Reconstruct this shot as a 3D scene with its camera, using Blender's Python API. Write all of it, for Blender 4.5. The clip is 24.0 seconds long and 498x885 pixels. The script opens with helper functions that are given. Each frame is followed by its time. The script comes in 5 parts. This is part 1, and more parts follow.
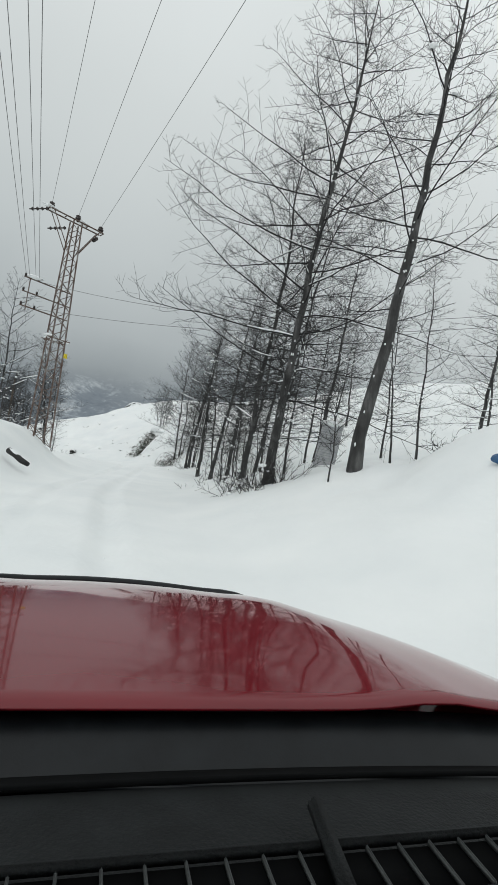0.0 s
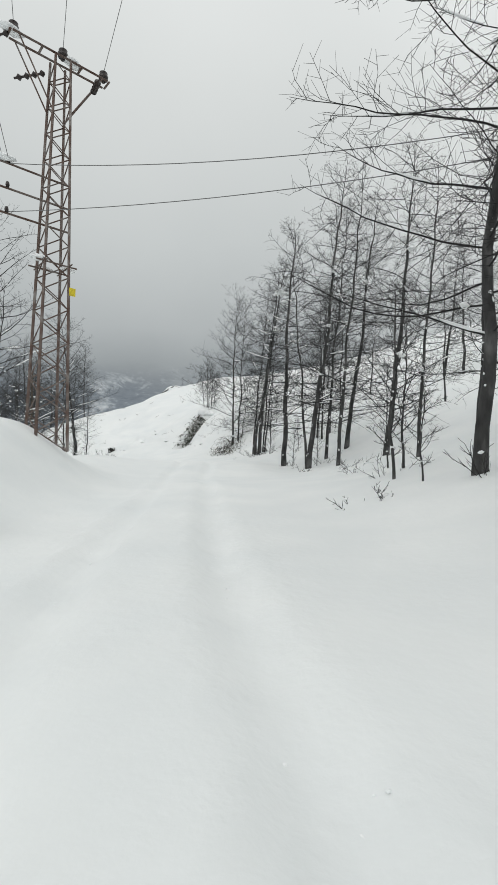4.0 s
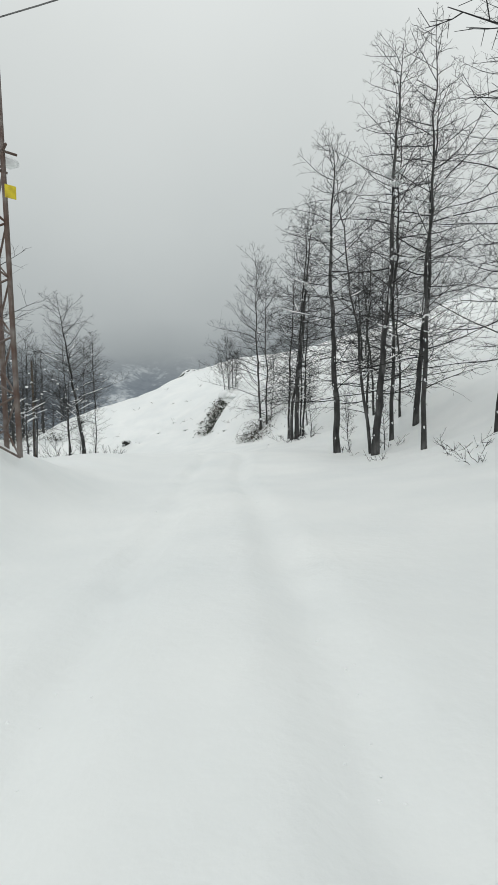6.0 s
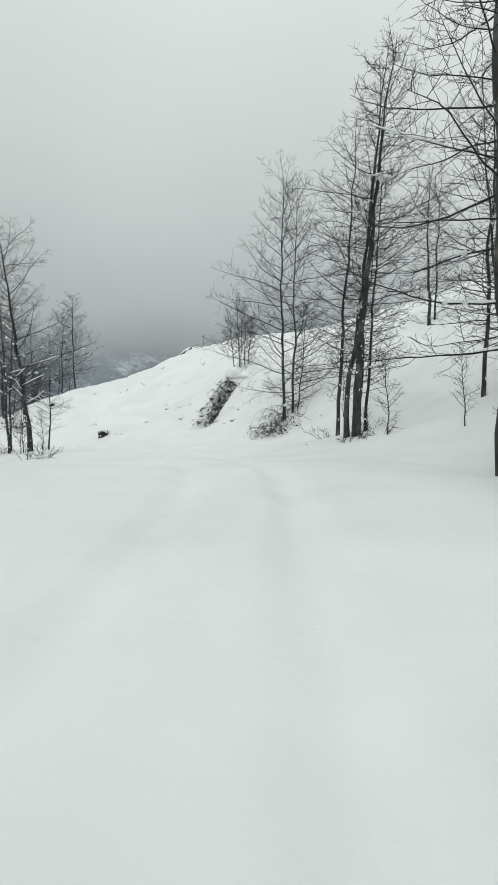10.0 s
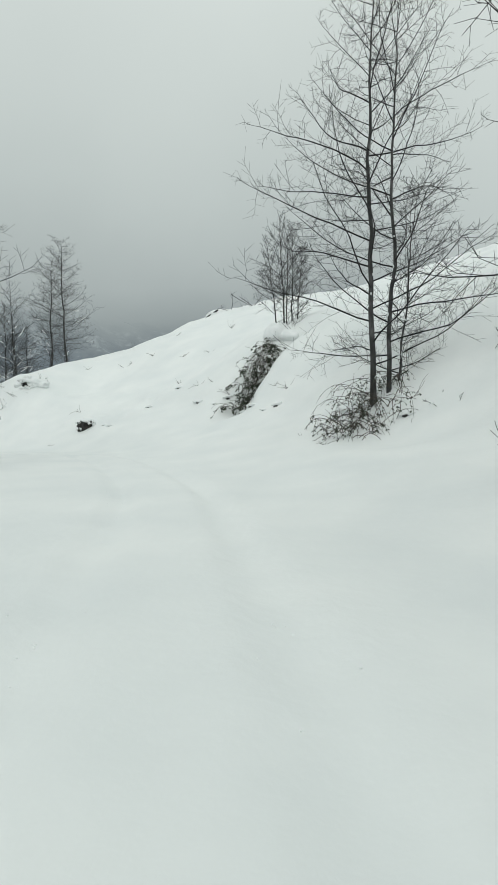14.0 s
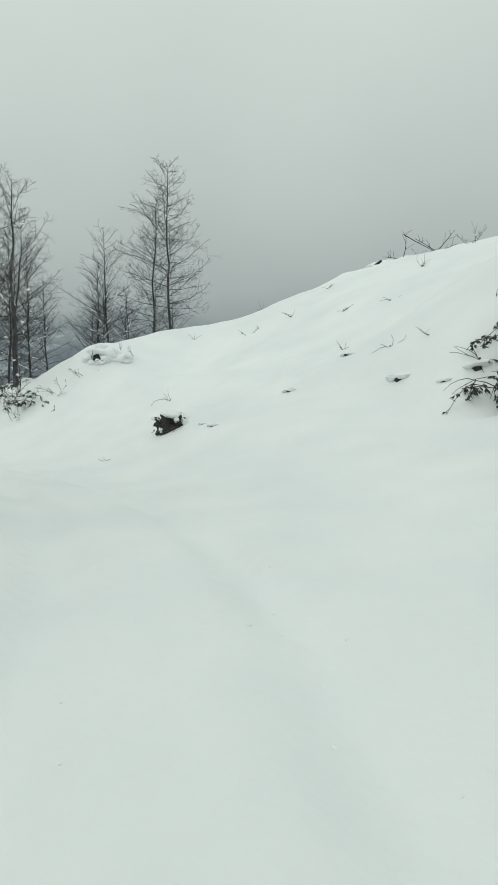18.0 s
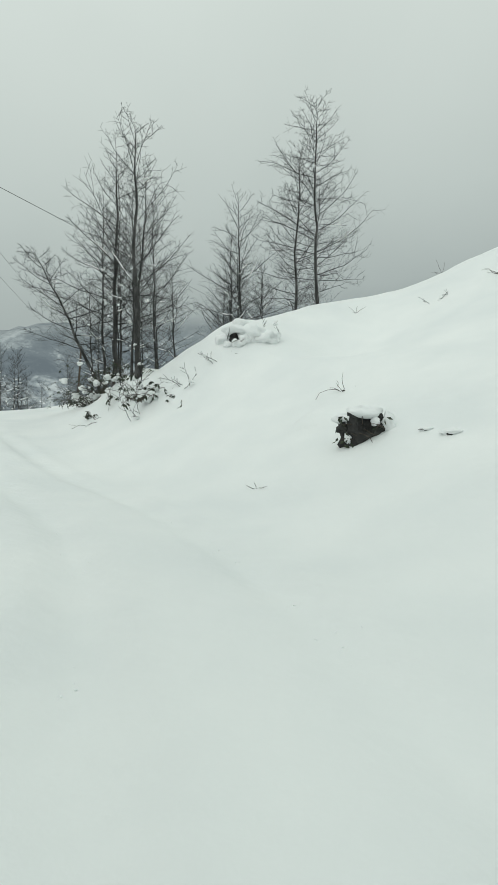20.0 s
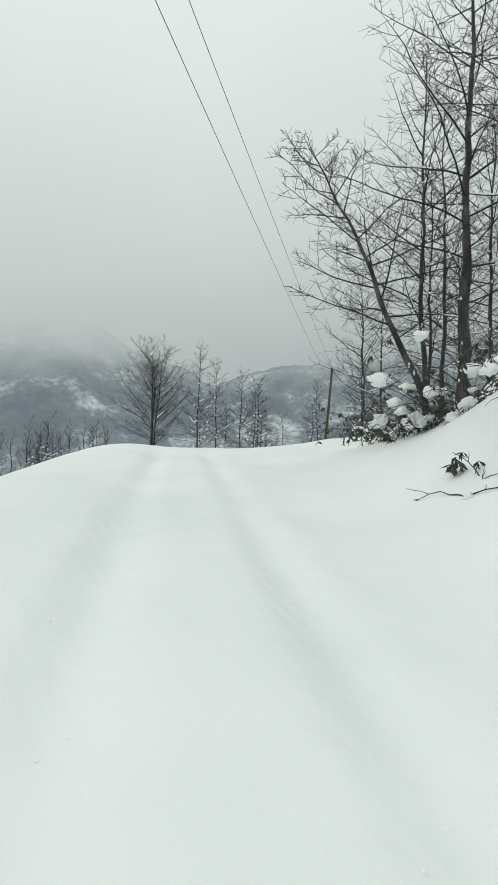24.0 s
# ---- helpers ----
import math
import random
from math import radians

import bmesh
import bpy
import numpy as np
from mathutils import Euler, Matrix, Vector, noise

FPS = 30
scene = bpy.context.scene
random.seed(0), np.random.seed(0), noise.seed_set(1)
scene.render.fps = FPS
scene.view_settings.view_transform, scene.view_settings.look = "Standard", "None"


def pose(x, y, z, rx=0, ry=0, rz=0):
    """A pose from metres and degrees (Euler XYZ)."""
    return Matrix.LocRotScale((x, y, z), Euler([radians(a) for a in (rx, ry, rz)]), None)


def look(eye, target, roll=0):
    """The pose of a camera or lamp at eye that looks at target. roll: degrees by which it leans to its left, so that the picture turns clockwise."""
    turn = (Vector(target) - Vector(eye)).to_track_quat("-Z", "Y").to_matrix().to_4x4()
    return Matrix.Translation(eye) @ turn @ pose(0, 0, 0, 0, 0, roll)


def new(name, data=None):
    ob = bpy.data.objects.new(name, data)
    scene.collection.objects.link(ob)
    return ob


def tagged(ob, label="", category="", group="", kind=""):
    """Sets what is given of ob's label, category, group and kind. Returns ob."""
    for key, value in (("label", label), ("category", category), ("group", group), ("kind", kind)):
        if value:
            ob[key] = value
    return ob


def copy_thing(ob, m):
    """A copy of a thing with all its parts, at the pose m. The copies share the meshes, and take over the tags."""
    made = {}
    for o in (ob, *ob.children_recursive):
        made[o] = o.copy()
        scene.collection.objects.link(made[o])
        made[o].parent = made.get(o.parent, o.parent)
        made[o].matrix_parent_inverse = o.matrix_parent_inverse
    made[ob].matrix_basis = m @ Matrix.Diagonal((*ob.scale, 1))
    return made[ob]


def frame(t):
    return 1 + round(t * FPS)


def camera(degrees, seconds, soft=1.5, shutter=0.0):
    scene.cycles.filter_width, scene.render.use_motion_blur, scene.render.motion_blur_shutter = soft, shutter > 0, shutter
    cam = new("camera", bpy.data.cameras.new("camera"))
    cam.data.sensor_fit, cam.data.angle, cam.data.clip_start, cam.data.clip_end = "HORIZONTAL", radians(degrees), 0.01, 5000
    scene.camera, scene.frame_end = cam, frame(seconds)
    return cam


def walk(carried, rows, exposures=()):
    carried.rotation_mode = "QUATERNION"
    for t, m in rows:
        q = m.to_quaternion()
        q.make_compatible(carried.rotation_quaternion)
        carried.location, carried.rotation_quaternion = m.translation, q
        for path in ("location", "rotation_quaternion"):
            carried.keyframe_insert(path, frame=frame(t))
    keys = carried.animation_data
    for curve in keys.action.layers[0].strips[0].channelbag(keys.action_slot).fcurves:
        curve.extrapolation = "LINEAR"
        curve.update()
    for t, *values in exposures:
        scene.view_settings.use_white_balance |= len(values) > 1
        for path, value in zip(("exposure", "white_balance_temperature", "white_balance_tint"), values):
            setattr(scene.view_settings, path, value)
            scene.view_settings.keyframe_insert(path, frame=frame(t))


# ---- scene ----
cam = camera(52.6, 24.0, soft=0.75)
PATH = [
    (0, (2.804, -10.607, 0.516), (3.000, -6.633, 0.929), 7.5),
    (0.5, (2.509, -9.502, 0.438), (2.366, -5.511, 0.661), 5.2),
    (1, (2.164, -8.288, 0.466), (1.767, -4.311, 0.649), 4.5),
    (1.5, (1.770, -7.201, 0.599), (1.374, -3.224, 0.770), 3.9),
    (2, (1.373, -6.134, 0.695), (1.021, -2.154, 0.890), 3.7),
    (2.5, (1.051, -5.018, 0.791), (0.743, -1.037, 1.019), 3.2),
    (4.5, (0.000, 0.000, 1.100), (-0.000, 3.995, 1.298), -0.0),
    (5, (-0.252, 1.198, 1.169), (-0.217, 5.194, 1.326), -1.2),
    (5.5, (-0.414, 2.494, 1.230), (-0.409, 6.492, 1.335), -2.3),
    (6, (-0.607, 3.765, 1.309), (-0.843, 7.757, 1.403), -2.5),
    (6.5, (-0.815, 5.010, 1.367), (-1.206, 8.990, 1.452), -2.4),
    (7, (-0.968, 6.298, 1.451), (-1.478, 10.265, 1.510), -1.9),
    (7.5, (-1.040, 7.658, 1.532), (-1.578, 11.622, 1.561), -1.7),
    (8, (-1.130, 8.953, 1.621), (-1.605, 12.925, 1.633), -1.7),
    (8.5, (-1.267, 10.192, 1.708), (-1.660, 14.172, 1.710), -1.8),
    (9, (-1.421, 11.431, 1.746), (-1.765, 15.416, 1.748), -1.5),
    (9.5, (-1.576, 12.640, 1.710), (-1.864, 16.630, 1.729), -1.5),
    (10, (-1.780, 13.931, 1.723), (-2.068, 17.921, 1.755), -1.0),
    (10.5, (-1.975, 15.196, 1.792), (-2.299, 19.183, 1.822), -0.6),
    (12.5, (-2.314, 20.619, 2.436), (-2.806, 24.589, 2.399), -1.4),
    (13, (-2.652, 22.005, 2.494), (-3.154, 25.972, 2.401), -1.4),
    (13.5, (-2.989, 23.386, 2.500), (-3.524, 27.348, 2.381), -1.6),
    (14, (-3.325, 24.749, 2.478), (-3.872, 28.709, 2.355), -1.3),
    (14.5, (-3.722, 26.156, 2.490), (-4.308, 30.110, 2.361), -0.9),
    (15, (-4.106, 27.653, 2.503), (-4.799, 31.590, 2.367), -0.7),
    (15.5, (-4.586, 29.127, 2.500), (-5.420, 33.037, 2.377), -0.4),
    (16, (-5.135, 30.549, 2.518), (-6.102, 34.429, 2.408), -0.5),
    (16.5, (-5.627, 31.915, 2.542), (-6.697, 35.768, 2.435), -0.3),
    (17, (-6.206, 33.253, 2.584), (-7.391, 37.072, 2.462), -0.4),
    (17.5, (-6.874, 34.562, 2.611), (-8.197, 38.336, 2.492), -0.1),
    (19.5, (-9.666, 38.251, 2.771), (-11.742, 41.666, 2.601), -0.0),
    (20, (-10.784, 39.263, 2.773), (-13.094, 42.524, 2.618), 0.3),
    (20.5, (-11.869, 40.204, 2.777), (-14.376, 43.317, 2.629), 0.0),
    (21, (-12.964, 41.027, 2.780), (-15.649, 43.989, 2.661), -0.2),
    (21.5, (-14.057, 41.746, 2.805), (-16.929, 44.529, 2.718), -0.3),
    (22, (-15.189, 42.326, 2.790), (-18.239, 44.914, 2.742), -0.6),
    (22.5, (-16.326, 42.875, 2.820), (-19.529, 45.271, 2.809), -0.7),
    (23, (-17.488, 43.315, 2.883), (-20.809, 45.544, 2.926), -0.9),
    (23.5, (-18.648, 43.730, 2.927), (-22.048, 45.834, 3.009), -0.5),
    (24, (-19.812, 44.121, 3.001), (-23.288, 46.096, 3.119), 1.3),
]
EXPOSURES = [(0, 0.0, 6400, 12), (1, 0.06, 6650, 16), (4, 0.07, 6550, 14), (9, 0.06, 6500, 11), (14, 0.0, 6450, 7), (17, -0.04, 6450, 4), (21, 0.03, 6500, 4), (24, 0.12, 6500, 7)]
walk(cam, [(t, look(eye, target, roll)) for t, eye, target, roll in PATH], EXPOSURES)

# ---- world and sun: a closed overcast winter sky, darker towards the valley mist ----
world = bpy.data.worlds.new("overcast_sky")
scene.world = world
world.use_nodes = True
wt = world.node_tree
wt.nodes.clear()
w_out = wt.nodes.new("ShaderNodeOutputWorld")
w_bg = wt.nodes.new("ShaderNodeBackground")
w_sky = wt.nodes.new("ShaderNodeTexSky")
w_sky.sky_type = "NISHITA"
w_sky.sun_disc = False
w_sky.sun_elevation = radians(35)
w_sky.sun_rotation = radians(197)
w_sky.air_density, w_sky.dust_density = 1.0, 6.0
w_hsv = wt.nodes.new("ShaderNodeHueSaturation")
w_hsv.inputs["Saturation"].default_value = 0.12
w_hsv.inputs["Value"].default_value = 0.012
w_co = wt.nodes.new("ShaderNodeTexCoord")
w_sep = wt.nodes.new("ShaderNodeSeparateXYZ")
w_ramp = wt.nodes.new("ShaderNodeValToRGB")
w_noise = wt.nodes.new("ShaderNodeTexNoise")
w_noise.inputs["Scale"].default_value = 2.2
w_noise.inputs["Detail"].default_value = 5.0
w_add = wt.nodes.new("ShaderNodeMath")
w_add.operation = "MULTIPLY_ADD"
w_add.inputs[1].default_value = 0.16
w_mix = wt.nodes.new("ShaderNodeMixRGB")
w_mix.blend_type = "ADD"
w_mix.inputs[0].default_value = 1.0
els = w_ramp.color_ramp.elements
els[0].position, els[0].color = 0.06, (0.145, 0.170, 0.182, 1)
els[1].position, els[1].color = 1.0, (0.82, 0.87, 0.85, 1)
for pos, col in ((0.20, (0.175, 0.205, 0.215)), (0.27, (0.245, 0.28, 0.285)), (0.35, (0.365, 0.405, 0.403)), (0.50, (0.485, 0.53, 0.52)), (0.72, (0.615, 0.66, 0.642))):
    e = els.new(pos)
    e.color = (*col, 1)
wt.links.new(w_co.outputs["Generated"], w_noise.inputs["Vector"])
wt.links.new(w_co.outputs["Generated"], w_sep.inputs[0])
wt.links.new(w_noise.outputs["Fac"], w_add.inputs[0])
wt.links.new(w_sep.outputs["Z"], w_add.inputs[2])
# the cloud is thinner in the west and in the east
w_west = wt.nodes.new("ShaderNodeMapRange")
w_west.interpolation_type = "SMOOTHSTEP"
w_west.inputs["From Min"].default_value, w_west.inputs["From Max"].default_value = -0.35, -0.95
w_west.inputs["To Min"].default_value, w_west.inputs["To Max"].default_value = 0.0, 0.10
w_sum = wt.nodes.new("ShaderNodeMath")
wt.links.new(w_sep.outputs["X"], w_west.inputs["Value"])
wt.links.new(w_west.outputs[0], w_sum.inputs[0])
wt.links.new(w_add.outputs[0], w_sum.inputs[1])
w_east = wt.nodes.new("ShaderNodeMapRange")
w_east.interpolation_type = "SMOOTHSTEP"
w_east.inputs["From Min"].default_value, w_east.inputs["From Max"].default_value = 0.02, 0.5
w_east.inputs["To Min"].default_value, w_east.inputs["To Max"].default_value = 0.0, 0.15
w_all = wt.nodes.new("ShaderNodeMath")
wt.links.new(w_sep.outputs["X"], w_east.inputs["Value"])
wt.links.new(w_east.outputs[0], w_all.inputs[0])
wt.links.new(w_sum.outputs[0], w_all.inputs[1])
wt.links.new(w_all.outputs[0], w_ramp.inputs[0])
wt.links.new(w_sky.outputs[0], w_hsv.inputs["Color"])
wt.links.new(w_ramp.outputs[0], w_mix.inputs[1])
wt.links.new(w_hsv.outputs[0], w_mix.inputs[2])
wt.links.new(w_mix.outputs[0], w_bg.inputs[0])
w_bg.inputs[1].default_value = 1.0
wt.links.new(w_bg.outputs[0], w_out.inputs[0])

sun_data = bpy.data.lights.new("sun", "SUN")
sun_data.energy, sun_data.angle, sun_data.color = 0.43, radians(50), (1.0, 0.98, 0.95)
sun = new("sun", sun_data)
sun.matrix_world = look((-14, -45, 33), (0, 0, 0))


# ---- materials ----
def material(name, stops, scale=5.0, rough=0.6, bump=0.2, bump_scale=40.0, metal=0.0, detail=6.0, coat=0.0, spec=0.5, stretch=(1, 1, 1), islands=0.0, distance=0.02):
    """Noise-driven colour through a ramp, with fine relief. stops: (position, rgb)."""
    m = bpy.data.materials.new(name)
    m.use_nodes = True
    nt = m.node_tree
    b = nt.nodes["Principled BSDF"]
    co = nt.nodes.new("ShaderNodeTexCoord")
    mp = nt.nodes.new("ShaderNodeMapping")
    mp.inputs["Scale"].default_value = stretch
    nt.links.new(co.outputs["Object"], mp.inputs[0])
    n1 = nt.nodes.new("ShaderNodeTexNoise")
    n1.inputs["Scale"].default_value, n1.inputs["Detail"].default_value = scale, detail
    nt.links.new(mp.outputs[0], n1.inputs["Vector"])
    r = nt.nodes.new("ShaderNodeValToRGB")
    e = r.color_ramp.elements
    e[0].position, e[0].color = stops[0][0], (*stops[0][1], 1)
    e[1].position, e[1].color = stops[-1][0], (*stops[-1][1], 1)
    for p, c in stops[1:-1]:
        e.new(p).color = (*c, 1)
    fac = n1.outputs["Fac"]
    if islands:
        g = nt.nodes.new("ShaderNodeNewGeometry")
        a = nt.nodes.new("ShaderNodeMath")
        a.operation = "MULTIPLY_ADD"
        a.inputs[1].default_value = islands
        nt.links.new(g.outputs["Random Per Island"], a.inputs[0])
        nt.links.new(fac, a.inputs[2])
        fac = a.outputs[0]
    nt.links.new(fac, r.inputs[0])
    nt.links.new(r.outputs[0], b.inputs["Base Color"])
    b.inputs["Roughness"].default_value = rough
    b.inputs["Metallic"].default_value = metal
    b.inputs["Coat Weight"].default_value = coat
    b.inputs["Specular IOR Level"].default_value = spec
    if bump:
        n2 = nt.nodes.new("ShaderNodeTexNoise")
        n2.inputs["Scale"].default_value, n2.inputs["Detail"].default_value = bump_scale, 8.0
        nt.links.new(mp.outputs[0], n2.inputs["Vector"])
        bp = nt.nodes.new("ShaderNodeBump")
        bp.inputs["Strength"].default_value, bp.inputs["Distance"].default_value = bump, distance
        nt.links.new(n2.outputs["Fac"], bp.inputs["Height"])
        nt.links.new(bp.outputs[0], b.inputs["Normal"])
    return m


SNOW = material("snow", [(0.3, (0.80, 0.83, 0.83)), (0.7, (0.88, 0.90, 0.89))], 0.6, 0.55, 0.18, 9.0, distance=0.05, spec=0.2)
SNOW_LUMP = material("lump_snow", [(0.3, (0.82, 0.85, 0.85)), (0.7, (0.90, 0.91, 0.91))], 4.0, 0.6, 0.4, 25.0, spec=0.2)
BARK = material("bark", [(0.3, (0.016, 0.016, 0.016)), (0.52, (0.048, 0.048, 0.047)), (0.72, (0.14, 0.14, 0.137))], 5.0, 0.85, 0.8, 30.0, stretch=(1, 1, 0.35))
TWIG = material("twig_bark", [(0.3, (0.006, 0.006, 0.0062)), (0.7, (0.022, 0.0215, 0.021))], 8.0, 0.8, 0.2, 50.0)
DRY = material("dry_stem", [(0.3, (0.026, 0.021, 0.017)), (0.7, (0.085, 0.068, 0.053))], 10.0, 0.85, 0.2, 60.0)
LEAF = material("evergreen_leaf", [(0.25, (0.008, 0.014, 0.008)), (0.6, (0.020, 0.032, 0.016)), (0.8, (0.04, 0.05, 0.025))], 14.0, 0.5, 0.2, 80.0, islands=0.3)
STEEL = material("weathered_galvanised_steel", [(0.32, (0.085, 0.045, 0.03)), (0.5, (0.13, 0.095, 0.08)), (0.7, (0.24, 0.22, 0.205))], 3.0, 0.65, 0.3, 60.0, metal=0.25)
PORCELAIN = material("brown_porcelain", [(0.3, (0.012, 0.008, 0.007)), (0.7, (0.03, 0.02, 0.017))], 10.0, 0.3, 0.05, 60.0)
YELLOW = material("yellow_enamel", [(0.35, (0.55, 0.42, 0.02)), (0.7, (0.75, 0.62, 0.03))], 12.0, 0.5, 0.1, 60.0)
CABLE = material("dark_cable", [(0.3, (0.11, 0.11, 0.11)), (0.7, (0.18, 0.18, 0.18))], 8.0, 0.6, 0.0)
POLE = material("creosote_pole_wood", [(0.3, (0.04, 0.03, 0.022)), (0.7, (0.11, 0.085, 0.06))], 6.0, 0.85, 0.5, 40.0, stretch=(1, 1, 0.1))
ROCK = material("wet_dark_rock", [(0.3, (0.012, 0.012, 0.012)), (0.55, (0.03, 0.03, 0.028)), (0.75, (0.08, 0.078, 0.07))], 6.0, 0.7, 1.0, 14.0, distance=0.05)
ZINC = material("grey_corrugated_sheet", [(0.3, (0.30, 0.31, 0.32)), (0.7, (0.46, 0.47, 0.48))], 6.0, 0.5, 0.2, 50.0, metal=0.4)


# ---- mesh helpers ----
def mesh_object(name, verts, faces, mat, smooth=True):
    me = bpy.data.meshes.new(name)
    me.from_pydata([tuple(v) for v in verts], [], faces)
    me.materials.append(mat)
    if smooth:
        me.polygons.foreach_set("use_smooth", [True] * len(me.polygons))
    me.update()
    return new(name, me)


def part(name, bm, mat, parent, label="", smooth=True):
    """Links a bmesh as one mesh under a thing or a part."""
    me = bpy.data.meshes.new(name)
    bm.to_mesh(me)
    bm.free()
    me.materials.append(mat)
    if smooth:
        me.polygons.foreach_set("use_smooth", [True] * len(me.polygons))
    ob = new(name, me)
    ob.parent = parent
    return tagged(ob, label)


class Tubes:
    """Many tapered tubes gathered into one mesh."""

    def __init__(self):
        self.v, self.f, self.n = [], [], 0

    def add(self, pts, radii, sides, flat=1.0, tip=True):
        pts = np.asarray(pts, float)
        n = len(pts)
        tang = np.gradient(pts, axis=0)
        tang /= np.linalg.norm(tang, axis=1)[:, None] + 1e-9
        ref = np.array([0, 0, 1.0]) if abs(tang[:, 2]).mean() < 0.8 else np.array([1.0, 0, 0])
        a = np.cross(tang, ref)
        a /= np.linalg.norm(a, axis=1)[:, None] + 1e-9
        b = np.cross(a, tang)
        ang = np.arange(sides) * (2 * np.pi / sides)
        r = np.asarray(radii, float)[:, None, None]
        ring = pts[:, None] + r * (np.cos(ang)[None, :, None] * a[:, None] + flat * np.sin(ang)[None, :, None] * b[:, None])
        self.v.append(ring.reshape(-1, 3))
        o = self.n
        for i in range(n - 1):
            for j in range(sides):
                k = (j + 1) % sides
                self.f.append((o + i * sides + j, o + i * sides + k, o + (i + 1) * sides + k, o + (i + 1) * sides + j))
        if tip:
            self.f.append(tuple(o + (n - 1) * sides + j for j in range(sides)))
            self.f.append(tuple(o + j for j in reversed(range(sides))))
        self.n += n * sides

    def batch(self, lines, radii, sides=3):
        """Many lines of the same number of points at once."""
        if not len(lines):
            return
        pts = np.asarray(lines, float)
        m, n = pts.shape[:2]
        tang = np.gradient(pts, axis=1)
        tang /= np.linalg.norm(tang, axis=2)[..., None] + 1e-9
        ref = np.where(np.abs(tang[..., 2:3]) < 0.85, np.array([0, 0, 1.0]), np.array([1.0, 0, 0]))
        a = np.cross(tang, ref)
        a /= np.linalg.norm(a, axis=2)[..., None] + 1e-9
        b = np.cross(a, tang)
        ang = np.arange(sides) * (2 * np.pi / sides)
        r = np.asarray(radii, float)[None, :, None, None]
        ring = pts[:, :, None] + r * (np.cos(ang)[:, None] * a[:, :, None] + np.sin(ang)[:, None] * b[:, :, None])
        self.v.append(ring.reshape(-1, 3))
        i, j = np.meshgrid(np.arange(n - 1), np.arange(sides), indexing="ij")
        k = (j + 1) % sides
        one = np.stack([i * sides + j, i * sides + k, (i + 1) * sides + k, (i + 1) * sides + j], -1).reshape(-1, 4)
        every = one[None] + (self.n + np.arange(m) * n * sides)[:, None, None]
        self.f.extend(map(tuple, every.reshape(-1, 4).tolist()))
        self.n += m * n * sides

    def object(self, name, mat, parent=None, label="", smooth=True):
        if not self.v:
            return None
        ob = mesh_object(name, np.concatenate(self.v), self.f, mat, smooth)
        ob.parent = parent
        return tagged(ob, label)


def lump(bm, centre, size, seed=0, rough=0.25, sub=2):
    """An uneven rounded clump."""
    start = len(bm.verts)
    made = bmesh.ops.create_icosphere(bm, subdivisions=sub, radius=1.0)["verts"]
    for v in made:
        k = 1 + rough * noise.noise(v.co * 1.4 + Vector((seed * 3.1, seed * 1.7, seed))) + 0.3 * rough * noise.noise(v.co * 4 + Vector((seed, 0, 0)))
        v.co = Vector((v.co.x * size[0] * k, v.co.y * size[1] * k, v.co.z * size[2] * k)) + Vector(centre)
    return made


# ---- the lie of the land: a road along a hillside, with banks on either side ----
ROAD = np.array([
    (6.7, -25.0, 0.2), (2.8, -10.6, 0.5), (2.16, -8.3, 0.48), (1.37, -6.1, 0.68), (0.0, 0.0, 1.12), (-0.61, 3.8, 1.32), (-1.04, 7.7, 1.53),
    (-1.42, 11.4, 1.72), (-1.98, 15.2, 1.84), (-2.31, 20.6, 2.4), (-3.33, 24.75, 2.5), (-4.59, 29.1, 2.52), (-6.21, 33.25, 2.6),
    (-9.67, 38.25, 2.77), (-11.87, 40.2, 2.79), (-14.06, 41.75, 2.8), (-16.33, 42.9, 2.84), (-19.8, 44.1, 3.0), (-27.3, 47.0, 3.75),
    (-36.0, 50.5, 4.35), (-44.0, 53.8, 4.0), (-60.0, 61.0, 1.0)])
ROAD[:, 2] -= 1.08
R_KNOT = np.array([0, 2.3, 4, 6, 9, 14, 25, 60, 140])
RIGHT = np.array([
    (-10, 0.6, 1.2, 1.8, 2.4, 3.5, 5), (6, 0.7, 1.3, 1.9, 2.3, 3.2, 6), (17, 0.5, 1.2, 1.9, 2.8, 4.8, 9), (24, 0.2, 0.7, 1.7, 3.6, 7.5, 14),
    (31, -0.12, 0.4, 2.05, 3.96, 8.8, 16), (39, 0.4, 1.0, 2.42, 5.2, 10.5, 18), (46, 0.4, 0.9, 3.42, 6.57, 11.93, 20), (53, 0.4, 1.1, 4.61, 6.76, 11.19, 20),
    (58, 0.9, 1.75, 3.17, 6.39, 10.58, 18), (62, 1.0, 2.3, 2.99, 6.13, 10.72, 15), (65.5, 1.1, 3.0, 4.19, 5.66, 7.11, 4), (70, 0.7, 1.7, 2.0, 3.4, 3.5, 0),
    (76, 0.2, 0.5, 0.9, 1.0, 0, -6), (95, 0, 0, 0, 0, -2, -12)])
L_KNOT = np.array([0, 2.3, 4, 6, 10, 16, 30, 70, 140])
